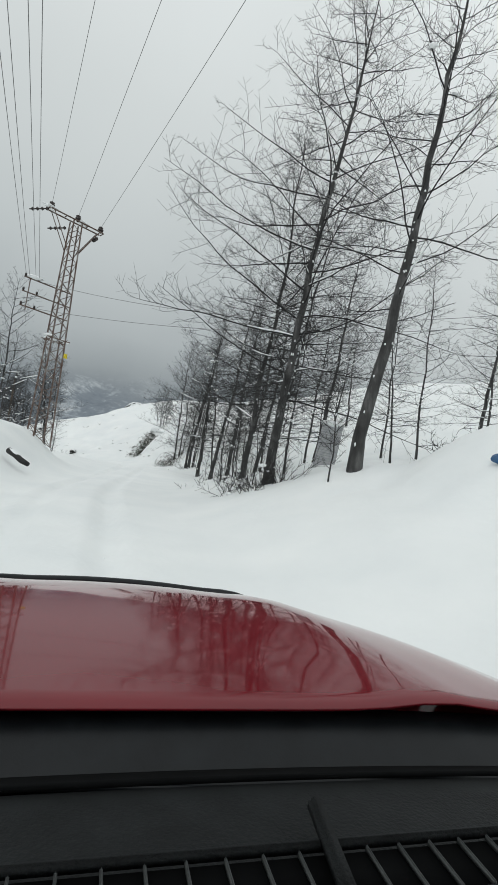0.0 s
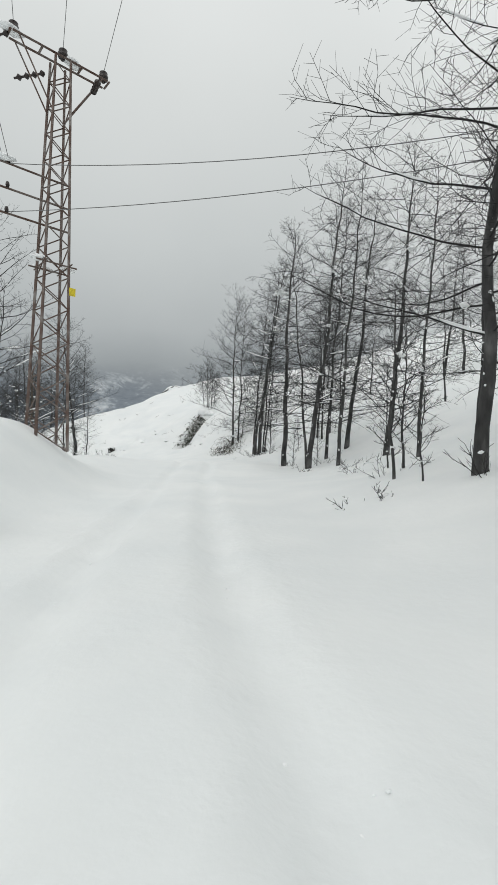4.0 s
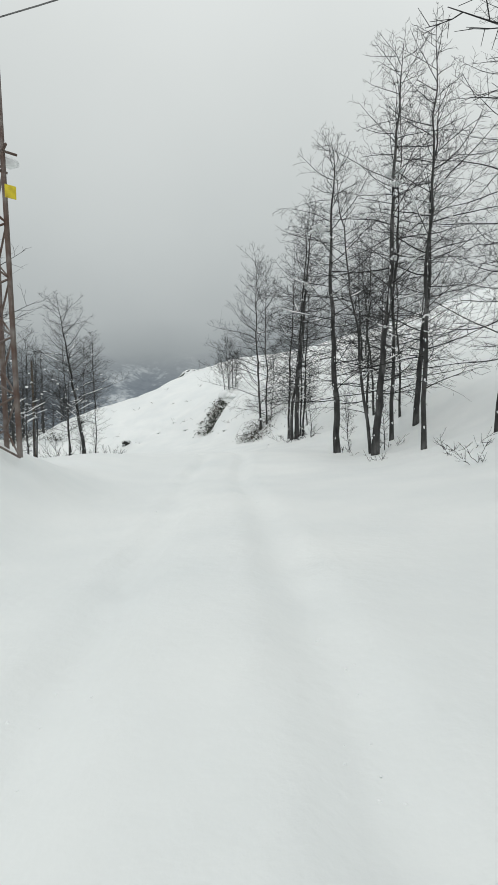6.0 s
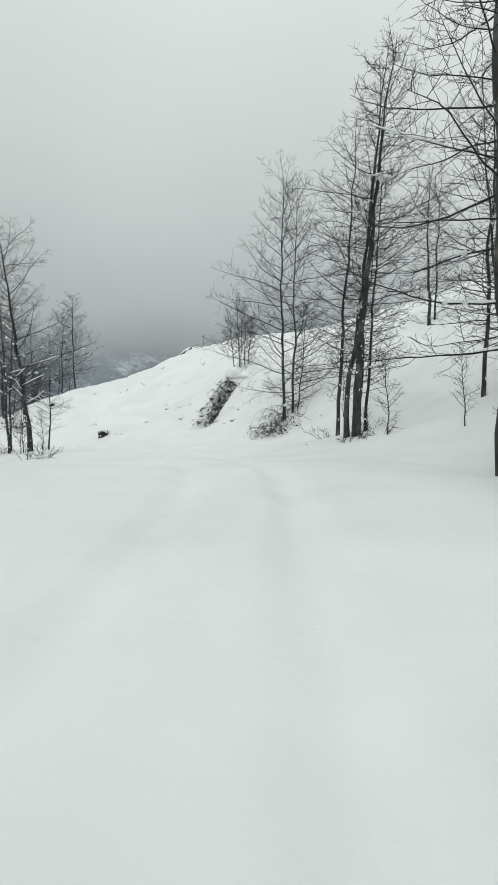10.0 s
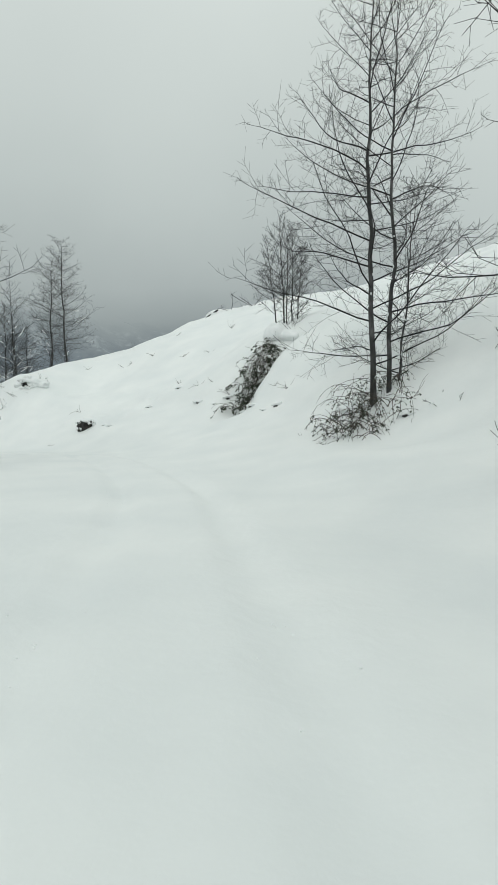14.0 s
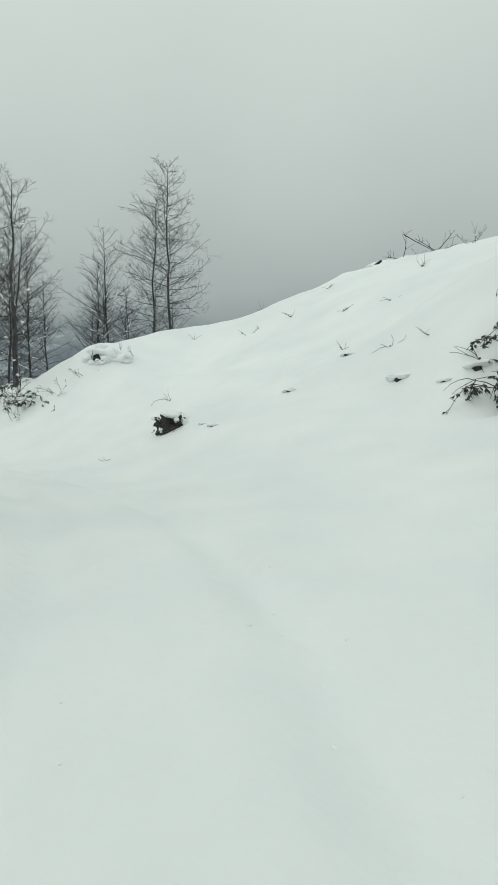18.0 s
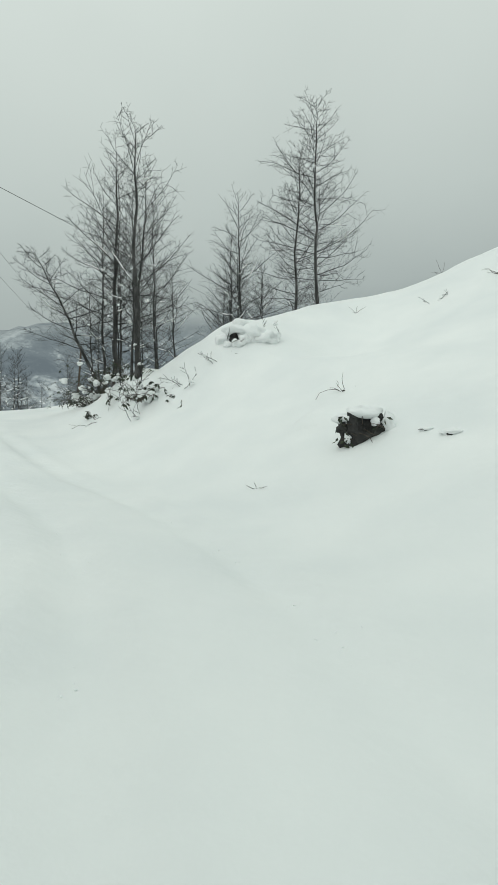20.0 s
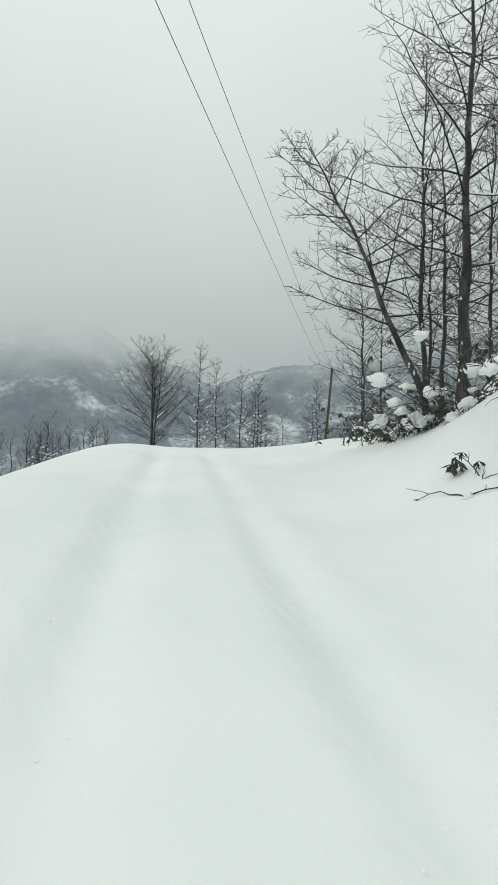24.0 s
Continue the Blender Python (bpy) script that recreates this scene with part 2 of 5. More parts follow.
LEFT = np.array([
    (-10, 1.5, 2.2, 2.4, 1.5, -2, -20), (9, 1.8, 2.85, 2.95, 1.5, -2, -20), (14, 1.1, 2.0, 2.15, 1.3, -3, -22), (22, 1.4, 1.75, 1.15, -0.5, -6, -25),
    (28, 0.4, 0.4, 0.0, -2.2, -8, -27), (36, 0.05, 0, -1.2, -4, -10, -28), (46, 0.05, -0.1, -1.3, -4, -9, -28), (56, 0, -0.3, -1.5, -4.5, -10, -28),
    (63, -0.3, -0.9, -2.5, -5.5, -12, -30), (71, -0.7, -1.6, -3.6, -7, -14, -30), (95, -0.6, -1.6, -4, -8, -15, -30)])


def smooth_line(pts, step=1.2):
    """Catmull-Rom through the stations, at even steps."""
    out = []
    for i in range(len(pts) - 1):
        p0, p1, p2, p3 = pts[max(i - 1, 0)], pts[i], pts[i + 1], pts[min(i + 2, len(pts) - 1)]
        n = max(1, int(np.linalg.norm(p2 - p1) / step))
        for k in range(n):
            t = k / n
            out.append(0.5 * (2 * p1 + (p2 - p0) * t + (2 * p0 - 5 * p1 + 4 * p2 - p3) * t * t + (3 * p1 - p0 - 3 * p2 + p3) * t**3))
    out.append(pts[-1])
    return np.array(out)


LINE = smooth_line(ROAD)
LINE_S = np.r_[0, np.cumsum(np.hypot(*np.diff(LINE[:, :2], axis=0).T))]
LINE_S -= np.interp(-10.6, LINE[:20, 1], LINE_S[:20])


def table(rows, knots, s, d):
    """Height over the road at s along it and d from its middle."""
    cols = np.column_stack([np.zeros((len(rows), 2)), rows[:, 1:], rows[:, -1]])
    cols[:, 1] = 0.03
    sm = np.interp(s, rows[:, 0], np.arange(len(rows)))
    i = np.clip(sm.astype(int), 0, len(rows) - 2)
    u = sm - i
    u = u * u * (3 - 2 * u)
    dm = np.interp(d, knots, np.arange(len(knots)))
    j = np.clip(dm.astype(int), 0, len(knots) - 2)
    v = dm - j
    slope = np.gradient(cols, knots, axis=1)
    w = np.diff(knots)[j]

    def herm(k):
        a, b, m0, m1 = cols[k, j], cols[k, j + 1], slope[k, j] * w, slope[k, j + 1] * w
        return a * (1 + 2 * v) * (1 - v) ** 2 + m0 * v * (1 - v) ** 2 + b * v * v * (3 - 2 * v) - m1 * v * v * (1 - v)

    return herm(i) * (1 - u) + herm(i + 1) * u


def wavy(x, y, f, seed):
    """Cheap smooth unevenness."""
    out = np.zeros_like(x)
    rs = np.random.RandomState(seed)
    for k in range(9):
        a, ph = rs.uniform(0, 6.28), rs.uniform(0, 6.28)
        g = f * (0.6 + 0.25 * k)
        out += np.sin((np.cos(a) * x + np.sin(a) * y) * g + ph) / (1 + 0.5 * k)
    return out / 3.0


def rut_centre(s):
    """Where the middle between the wheel ruts lies, right of the road's middle."""
    return np.interp(s, (0, 10, 13, 22, 32, 40, 46, 50, 57, 63, 68), (0, -0.02, -0.12, -0.2, -0.15, -0.1, 0.1, 0.42, 0.5, 0.3, 0.22))


def ground_z(x, y):
    x, y = np.atleast_1d(np.asarray(x, float)), np.atleast_1d(np.asarray(y, float))
    a, b = LINE[:-1], LINE[1:]
    near = np.full(x.shape, 1e9)
    dists = []
    for p, q in zip(a, b):
        ux, uy = q[0] - p[0], q[1] - p[1]
        ll = ux * ux + uy * uy
        k = np.clip(((x - p[0]) * ux + (y - p[1]) * uy) / ll, 0, 1)
        d = np.hypot(x - p[0] - k * ux, y - p[1] - k * uy)
        dists.append(d)
        near = np.minimum(near, d)
    soft = 0.15 + 0.10 * np.maximum(near - 3, 0)
    ss, zz, sg, tot = 0, 0, 0, 0
    for i, (p, q) in enumerate(zip(a, b)):
        ux, uy = q[0] - p[0], q[1] - p[1]
        ll = ux * ux + uy * uy
        k = np.clip(((x - p[0]) * ux + (y - p[1]) * uy) / ll, 0, 1)
        w = np.exp(-np.minimum((dists[i] - near) / soft, 60))
        side = ((x - p[0]) * uy - (y - p[1]) * ux) / math.sqrt(ll)
        ss = ss + w * (LINE_S[i] + k * math.sqrt(ll))
        zz = zz + w * (p[2] + k * (q[2] - p[2]))
        sg = sg + w * np.sign(side)
        tot = tot + w
    s, zr, sg = ss / tot, zz / tot, sg / tot
    d = near
    right, left = table(RIGHT, R_KNOT, s, d), table(LEFT, L_KNOT, s, d)
    mixr = np.clip(sg * 0.5 + 0.5, 0, 1)
    z = zr + right * mixr + left * (1 - mixr)
    off = np.where(sg > 0, d, -d)
    bank = np.clip((d - 2.4) / 3, 0, 1)
    z += bank * (0.16 * wavy(x, y, 0.9, 3) + 0.07 * wavy(x, y, 2.6, 5) + 0.035 * np.maximum(wavy(x, y, 5.3, 31), -0.2) + 0.012 * wavy(x, y, 13.0, 37)) + (1 - bank) * 0.012 * wavy(x, y, 1.7, 8)
    # wheel ruts of a car that went before
    centre = rut_centre(s)
    for lane in (-0.62, 0.62):
        deep = np.interp(s, (0, 11, 18), (0.17, 0.12, 0.075)) * (0.75 + 0.5 * wavy(x, y, 0.8, 11))
        e = (off - centre - lane) / 0.19
        z -= deep * np.exp(-e**4)
        z += 0.025 * np.exp(-((np.abs(e) - 1.6) / 0.45) ** 2) * (0.6 + 0.8 * wavy(x, y, 5.0, 13))
        z += 0.022 * np.exp(-e**4) * wavy(x, y, 11.0, 17)
    # drifted mound beside the start
    z += 0.95 * np.exp(-(((x - 7.6) / 1.5) ** 2 + ((y + 2.6) / 1.7) ** 2) ** 1.5)
    # snow cornices on the hill's edge
    z += 0.45 * np.exp(-(((x + 11.1) / 1.2) ** 2 + ((y - 66.0) / 1.6) ** 2))
    # gully in the cut of the hill, with a snow-covered knob at its head
    k = np.clip(((x + 6.4) * 1.7 + (y - 45.1) * 1.0) / 3.89, 0, 1)
    z -= (1.2 - 0.35 * k) * np.exp(-((np.hypot(x + 6.4 - 1.7 * k, y - 45.1 - 1.0 * k) / (0.62 + 0.28 * wavy(x, y, 2.2, 41))) ** 2))
    z += 0.62 * np.exp(-(((x + 4.95) / 0.62) ** 2 + ((y - 46.6) / 0.42) ** 2) ** 1.6)
    z -= 0.35 * np.exp(-(((x + 4.3) / 0.4) ** 2 + ((y - 46.0) / 0.35) ** 2))
    # rounded lip of snow over the foot of the cut
    lip = ((-15.2, 46.6), (-13.5, 46.25), (-11.0, 47.3), (-8.5, 46.15), (-7.0, 45.7), (-5.9, 44.1), (-4.8, 42.9), (-3.6, 41.3))
    for (ax, ay), (bx, by) in zip(lip[:-1], lip[1:]):
        ln = math.hypot(bx - ax, by - ay)
        k = ((x - ax) * (bx - ax) + (y - ay) * (by - ay)) / ln**2
        e = ((bx - ax) * (y - ay) - (by - ay) * (x - ax)) / ln - 0.3
        inside = np.clip(k * ln / 0.3 + 0.5, 0, 1) * np.clip((1 - k) * ln / 0.3 + 0.5, 0, 1)
        z += 0.2 * inside * np.exp(-np.where(e < 0, (e / 0.2) ** 2, (e / 0.75) ** 2)) * (0.75 + 0.8 * wavy(x, y, 2.4, 47))
    # bank under the leaning tree
    z += 0.3 * np.exp(-(((x - 5.7) / 1.2) ** 2 + ((y + 0.2) / 1.5) ** 2))
    z += 0.45 * np.exp(-(((x + 23.9) / 1.2) ** 2 + ((y - 50.2) / 1.0) ** 2))
    z += 0.5 * np.exp(-(((x + 24.6) / 1.0) ** 2 + ((y - 52.0) / 0.8) ** 2))
    z += 0.35 * np.exp(-(((x + 19.0) / 1.3) ** 2 + ((y - 50.6) / 0.9) ** 2))
    # pillows of snow over the thicket at the outer bend
    z += 0.38 * np.exp(-(((x + 23.1) / 0.7) ** 2 + ((y - 50.0) / 0.5) ** 2)) + 0.3 * np.exp(-(((x + 21.1) / 0.6) ** 2 + ((y - 48.95) / 0.45) ** 2))
    z += 0.25 * np.exp(-(((x + 20.2) / 0.5) ** 2 + ((y - 48.7) / 0.4) ** 2))
    # the valley beyond
    far = np.clip((np.hypot(x + 12, y - 25) - 75) / 260, 0, 1)
    far = far * far * (3 - 2 * far)
    return z * (1 - far) + far * (-95 + 25 * wavy(x, y, 0.012, 21))


def gz(x, y):
    return float(ground_z(x, y)[0])


def grown(a, b, step, out):
    """Even steps from a to b, then ever longer ones outwards."""
    mid = list(np.arange(a, b + step / 2, step))
    lo, hi, w = [], [], step
    x0, x1 = mid[0], mid[-1]
    while x1 < out:
        w *= 1.10
        x0, x1 = x0 - w, x1 + w
        lo.append(x0)
        hi.append(x1)
    return np.array(lo[::-1] + mid + hi)


gx, gy = grown(-30.0, 5.0, 0.135, 2600), grown(-9.0, 50.0, 0.135, 2600)
XX, YY = np.meshgrid(gx, gy)
ZZ = ground_z(XX.ravel(), YY.ravel()).reshape(XX.shape)
ny, nx = XX.shape
idx = np.arange(nx * ny).reshape(ny, nx)
quads = np.stack([idx[:-1, :-1], idx[:-1, 1:], idx[1:, 1:], idx[1:, :-1]], -1).reshape(-1, 4)
gm = bpy.data.meshes.new("ground")
gm.vertices.add(nx * ny)
gm.vertices.foreach_set("co", np.stack([XX, YY, ZZ], -1).ravel())
gm.loops.add(quads.size)
gm.loops.foreach_set("vertex_index", quads.ravel())
gm.polygons.add(len(quads))
gm.polygons.foreach_set("loop_start", np.arange(0, quads.size, 4))
gm.polygons.foreach_set("use_smooth", np.ones(len(quads), bool))
gm.update(calc_edges=True)
gm.materials.append(SNOW)
ground = tagged(new("ground", gm), "deep untouched snow over hillside and road with faint wheel ruts", "ground", kind="structure")


# ---- trees ----
def unit(v):
    return v / (np.linalg.norm(v) + 1e-9)


def branch_line(rng, start, way, length, n, lift, wander):
    """A limb that starts along way and bends upwards (lift) with some wander."""
    pts, p, w = [start], np.array(start, float), unit(np.array(way, float))
    for _ in range(n):
        w = unit(w + np.array([0, 0, lift]) / n + rng.normal(0, wander, 3))
        p = p + w * (length / n)
        pts.append(p)
    return np.array(pts)


def side_way(rng, along, up, angle):
    """A way at angle degrees off along, turned about it at random; up: how much it prefers to rise."""
    a = unit(np.cross(along, rng.normal(0, 1, 3)))
    w = math.cos(radians(angle)) * along + math.sin(radians(angle)) * a
    return unit(w + np.array([0, 0, up]))


def limb_points(line, u):
    """The place and the way at the share u of a line of points."""
    m = len(line) - 1
    c = min(int(u * m), m - 1)
    return line[c] + (u * m - c) * (line[c + 1] - line[c]), unit(line[c + 1] - line[c])


def spray(rng, way, side, angle, tilt):
    """A way that forks off to one side, in a plane tilted a little out of the level one."""
    flat = np.cross(way, (0, 0, 1.0))
    flat = unit(flat) if np.linalg.norm(flat) > 0.1 else np.array([1.0, 0, 0])
    rise = np.cross(flat, way)
    a = radians(angle)
    return unit(math.cos(a) * way + math.sin(a) * (side * math.cos(tilt) * flat + math.sin(tilt) * rise))


def make_tree(name, label, seed, height, radius, lean=(0, 0), first=0.25, spread=0.34, limbs=34, twigs=9, fine=3, stems=(), snow=0.2, angle=58, bend=0.015, clumps=5, group="bare trees", top=0.72, thick=1.0, low=0.5, heaps=0, curve=0.3, joints=3):
    """A leafless tree with its foot at the origin. stems: further (dx, dy, lean_x, lean_y, height share, radius share)."""
    rng = np.random.RandomState(seed)
    root = tagged(new(name), label, "tree", group)
    crown, white = Tubes(), Tubes()
    blobs = bmesh.new()
    spots, twig_lines, fine_lines = [], [], []
    for dx, dy, lx, ly, hs, rs in ((0, 0, lean[0], lean[1], 1.0, 1.0), *stems):
        h, r0 = height * hs, radius * rs
        n = 18
        ts = np.linspace(0, 1, n + 1)
        wob = np.cumsum(rng.normal(0, bend, (n + 1, 2)), axis=0) * h / 4.2
        wob -= wob[0]
        trunk = np.column_stack([dx + lx * h * ts**1.1 + wob[:, 0], dy + ly * h * ts**1.1 + wob[:, 1], h * ts])
        rad = r0 * (1 - ts) ** 0.9 * 0.95 + 0.005
        rad[0] *= 1.35
        foot = trunk.copy()
        foot[0, 2] -= 0.6
        wood = Tubes()
        wood.add(foot, rad, 10)
        wood.object("trunk", BARK, root)
        count = max(6, int(limbs * hs))
        for i in range(count):
            t = first + (0.985 - first) * ((i + rng.uniform(0, 0.9)) / count) ** 0.9
            p = np.array([np.interp(t, ts, trunk[:, k]) for k in range(3)])
            along = unit(np.array([np.interp(min(t + 0.05, 1), ts, trunk[:, k]) for k in range(3)]) - p + np.array([0, 0, 1e-3]))
            az = i * 2.4 + rng.uniform(-0.6, 0.6)
            out = np.array([math.cos(az), math.sin(az), 0])
            ang = radians(angle + 9 - 34 * t**1.6 + rng.normal(0, 7))
            way = math.cos(ang) * along + math.sin(ang) * out
            size = h * spread * (1 - top * ((t - first) / (1 - first)) ** 1.25) * rng.uniform(0.5, 1.2)
            size = min(size, h * spread * 0.88) * min(1.0, low + 2.2 * (t - first) / (1 - first))
            m = 10 if size > 2.2 else 7
            line = branch_line(rng, p, way, size, m, rng.uniform(0.1, 1.2) * curve, 0.085)
            rb = min(np.interp(t, ts, rad) * 0.5, (0.0042 + 0.0045 * size) * thick)
            rr = rb * (1 - np.linspace(0, 1, m + 1)) ** 0.8 + 0.0032
            crown.add(line, rr, 4 if size < 2.2 else 5, tip=False)
            spots.append((line, rr))
            nt = max(4, int(twigs * size / (h * spread) + 3))
            for j in range(nt):
                u = 0.14 + 0.85 * (j + rng.uniform(0.1, 0.9)) / nt
                q, d = limb_points(line, u)
                w = spray(rng, d, 1 if j % 2 else -1, rng.uniform(42, 72), rng.normal(0.1, 0.6))
                ls = min(size * (0.10 + 0.36 * (1 - u) ** 0.6) * rng.uniform(0.55, 1.25), 1.25)
                tl = branch_line(rng, q, w, ls, joints, rng.uniform(-0.15, 0.5), 0.17)
                twig_lines.append(tl)
                for g in range(fine):
                    v = 0.2 + 0.78 * (g + rng.uniform(0.1, 0.9)) / fine
                    qq, dd = limb_points(tl, v)
                    e = spray(rng, dd, 1 if g % 2 else -1, rng.uniform(35, 72), rng.normal(0.15, 0.7))
                    fine_lines.append((qq, qq + (e + (0, 0, 0.12)) * min(ls * rng.uniform(0.25, 0.6), 0.36 * rng.uniform(0.6, 1.0))))
        # snow lodged on the bark of the trunk
        for _ in range(int(4 * snow * h)):
            t = rng.uniform(0.03, 0.5)
            p = np.array([np.interp(t, ts, trunk[:, k]) for k in range(3)])
            az = rng.uniform(3.0, 5.6)
            rr = np.interp(t, ts, rad)
            lump(blobs, p + rr * 0.9 * np.array([math.cos(az), math.sin(az), 0]), (0.022, 0.022, rng.uniform(0.02, 0.06)), rng.randint(99), 0.5, 1)
    if joints == 3:
        crown.batch(twig_lines, (0.0058, 0.005, 0.0042, 0.003))
    else:
        crown.batch(twig_lines, (0.0056, 0.0046, 0.003))
    crown.batch(fine_lines, (0.0034, 0.0024))
    # snow lying along the flatter limbs
    for line, rr in spots:
        d = np.diff(line, axis=0)
        flat = np.abs(d[:, 2]) / (np.linalg.norm(d, axis=1) + 1e-9)
        if rng.uniform() < snow and flat[:4].mean() < 0.6 and line[0, 2] < height * 0.65:
            a = rng.randint(0, 4)
            b = a + rng.randint(2, 5)
            seg = line[a : b + 1] + np.array([0, 0, 1.0]) * (rr[a : b + 1, None] + 0.009)
            k = len(seg)
            if k > 2:
                white.add(seg, (rr[a] * 0.7 + 0.013) * np.sin(np.linspace(0.35, 2.8, k)) + 0.003, 5, flat=1.15, tip=False)
    for _ in range(clumps):
        line, rr = spots[rng.randint(len(spots) * 2 // 3)]
        p = line[rng.randint(0, 4)]
        s = rng.uniform(0.03, 0.075)
        lump(blobs, p + [0, 0, s * 0.5], (s * 1.35, s * 1.05, s * 0.8), rng.randint(99), 0.9, 2 if height > 7 else 1)
    for _ in range(heaps):
        line, rr = spots[rng.randint(len(spots) // 4, len(spots) * 2 // 3)]
        s = rng.uniform(0.10, 0.17)
        lump(blobs, line[rng.randint(1, 4)] + [0, 0, s * 0.4], (s * 1.5, s * 1.1, s * 0.7), rng.randint(99), 0.8, 3)
    tagged(crown.object("crown", TWIG, root, "fine bare branches and twigs"), kind="stuff")
    if white.v:
        tagged(white.object("branch_snow", SNOW_LUMP, root, "snow lying along the branches"), kind="stuff")
    tagged(part("lodged_snow", blobs, SNOW_LUMP, root, "snow clumps lodged in bark and forks"), kind="stuff")
    return root


def plant(tree, x, y, turn=0.0, scale=1.0, sink=0.0, first=False):
    m = Matrix.Translation((x, y, gz(x, y) - sink)) @ Matrix.Rotation(radians(turn), 4, "Z")
    if first:
        tree.matrix_basis = m @ Matrix.Scale(scale, 4)
        return tree
    ob = copy_thing(tree, m)
    ob.scale = (scale,) * 3
    return ob


def make_shrub(name, label, seed, height, stems, spread, mat, snow=3, twigs=5, droop=0.0):
    """A clump of thin upright stems."""
    rng = np.random.RandomState(seed)
    root = tagged(new(name), label, "shrub", "roadside shrubs")
    fine, blobs = Tubes(), bmesh.new()
    for i in range(stems):
        az = rng.uniform(0, 6.28)
        w = unit(np.array([math.cos(az) * spread, math.sin(az) * spread, 1.0]))
        foot = np.array([rng.normal(0, 0.12), rng.normal(0, 0.12), -0.15])
        ln = height * rng.uniform(0.5, 1.1)
        line = branch_line(rng, foot, w, ln, 6, 0.1 - droop, 0.17)
        fine.add(line, np.linspace(0.0075, 0.003, 7), 4, tip=False)
        for j in range(twigs):
            u = rng.uniform(0.25, 0.95)
            q = np.array([np.interp(u * 6, np.arange(7), line[:, k]) for k in range(3)])
            d = unit(line[min(int(u * 6) + 1, 6)] - line[min(int(u * 6), 5)])
            fine.add(branch_line(rng, q, side_way(rng, d, 0.1, 45), ln * rng.uniform(0.12, 0.35), 3, 0.2 - droop, 0.12), np.linspace(0.005, 0.003, 4), 3, tip=False)
        if i < snow:
            p = line[rng.randint(2, 6)]
            s = rng.uniform(0.03, 0.08)
            lump(blobs, p, (s * 1.3, s, s * 0.7), i + seed, 0.5, 1)
    tagged(fine.object("stem_tangle", mat, root), kind="stuff")
    tagged(part("lodged_snow", blobs, SNOW_LUMP, root), kind="stuff")
    return root


# the big leaning twin-stemmed tree and its neighbours on the bank beside the start
big = make_tree("twin_stem_tree", "tall leaning leafless tree with two dark stems", 11, 15.0, 0.128, lean=(0.10, 0.02), first=0.14, spread=0.34, limbs=84, twigs=16, fine=5, angle=82, low=0.95, top=0.72, curve=0.15, stems=((0.12, 0.3, 0.12, 0.05, 0.6, 0.35),), snow=0.3, clumps=8, thick=0.85)
plant(big, 4.03, 2.41, first=True)
slim = make_tree("roadside_tree", "tall slim leafless alder standing in the snow bank", 12, 12.5, 0.105, lean=(0.07, 0.01), first=0.13, spread=0.31, limbs=66, twigs=15, fine=5, snow=0.25, clumps=7, angle=80, low=0.9, thick=0.82)
plant(slim, 3.54, 6.37, first=True)
near = make_tree("leaning_tree", "leaning dark leafless tree on the snowy bank", 13, 12.5, 0.14, lean=(0.115, 0.0), first=0.24, spread=0.32, limbs=44, twigs=13, fine=4, snow=0.3, clumps=6, angle=68, thick=0.85)
plant(near, 5.45, -0.6, first=True)
# the row of alders farther along the same bank, leaning up the slope
alder = make_tree("row_alder", "straight dark-barked leafless alder in a roadside row", 21, 12.6, 0.115, heaps=2, lean=(0.12, 0.02), first=0.13, spread=0.29, limbs=66, twigs=11, fine=4, angle=78, low=0.8, thick=0.85, snow=0.22, clumps=8, group="row of alders")
plant(alder, 2.22, 19.15, first=True)
thin = make_tree("thin_alder", "thin straight leafless alder in a roadside row", 22, 10.2, 0.062, lean=(0.055, 0.01), first=0.12, spread=0.27, limbs=50, angle=74, twigs=8, fine=3, low=0.8, thick=0.9, snow=0.15, clumps=4, group="row of alders", joints=2)
plant(thin, -0.11, 30.5, first=True)
stout = make_tree("stout_alder", "dark leafless alder with a bent foot and snowy limbs", 23, 11.4, 0.12, heaps=3, lean=(0.05, 0.02), first=0.14, spread=0.32, limbs=62, angle=80, twigs=12, fine=4, low=0.75, thick=0.9, snow=0.25, clumps=9, group="row of alders", bend=0.02)
plant(stout, 1.42, 21.5, first=True)
leaner = make_tree("leaning_alder", "leafless alder with stems leaning up the slope", 24, 12.2, 0.12, heaps=3, thick=0.75, low=0.5, lean=(0.115, 0.02), first=0.16, spread=0.27, limbs=54, angle=76, twigs=11, fine=4, stems=((-0.22, 0.25, 0.10, 0.0, 0.95, 0.7), (0.3, 0.35, 0.07, 0.03, 0.7, 0.4)), snow=0.2, clumps=6, group="row of alders")
plant(leaner, 0.28, 29.0, first=True)
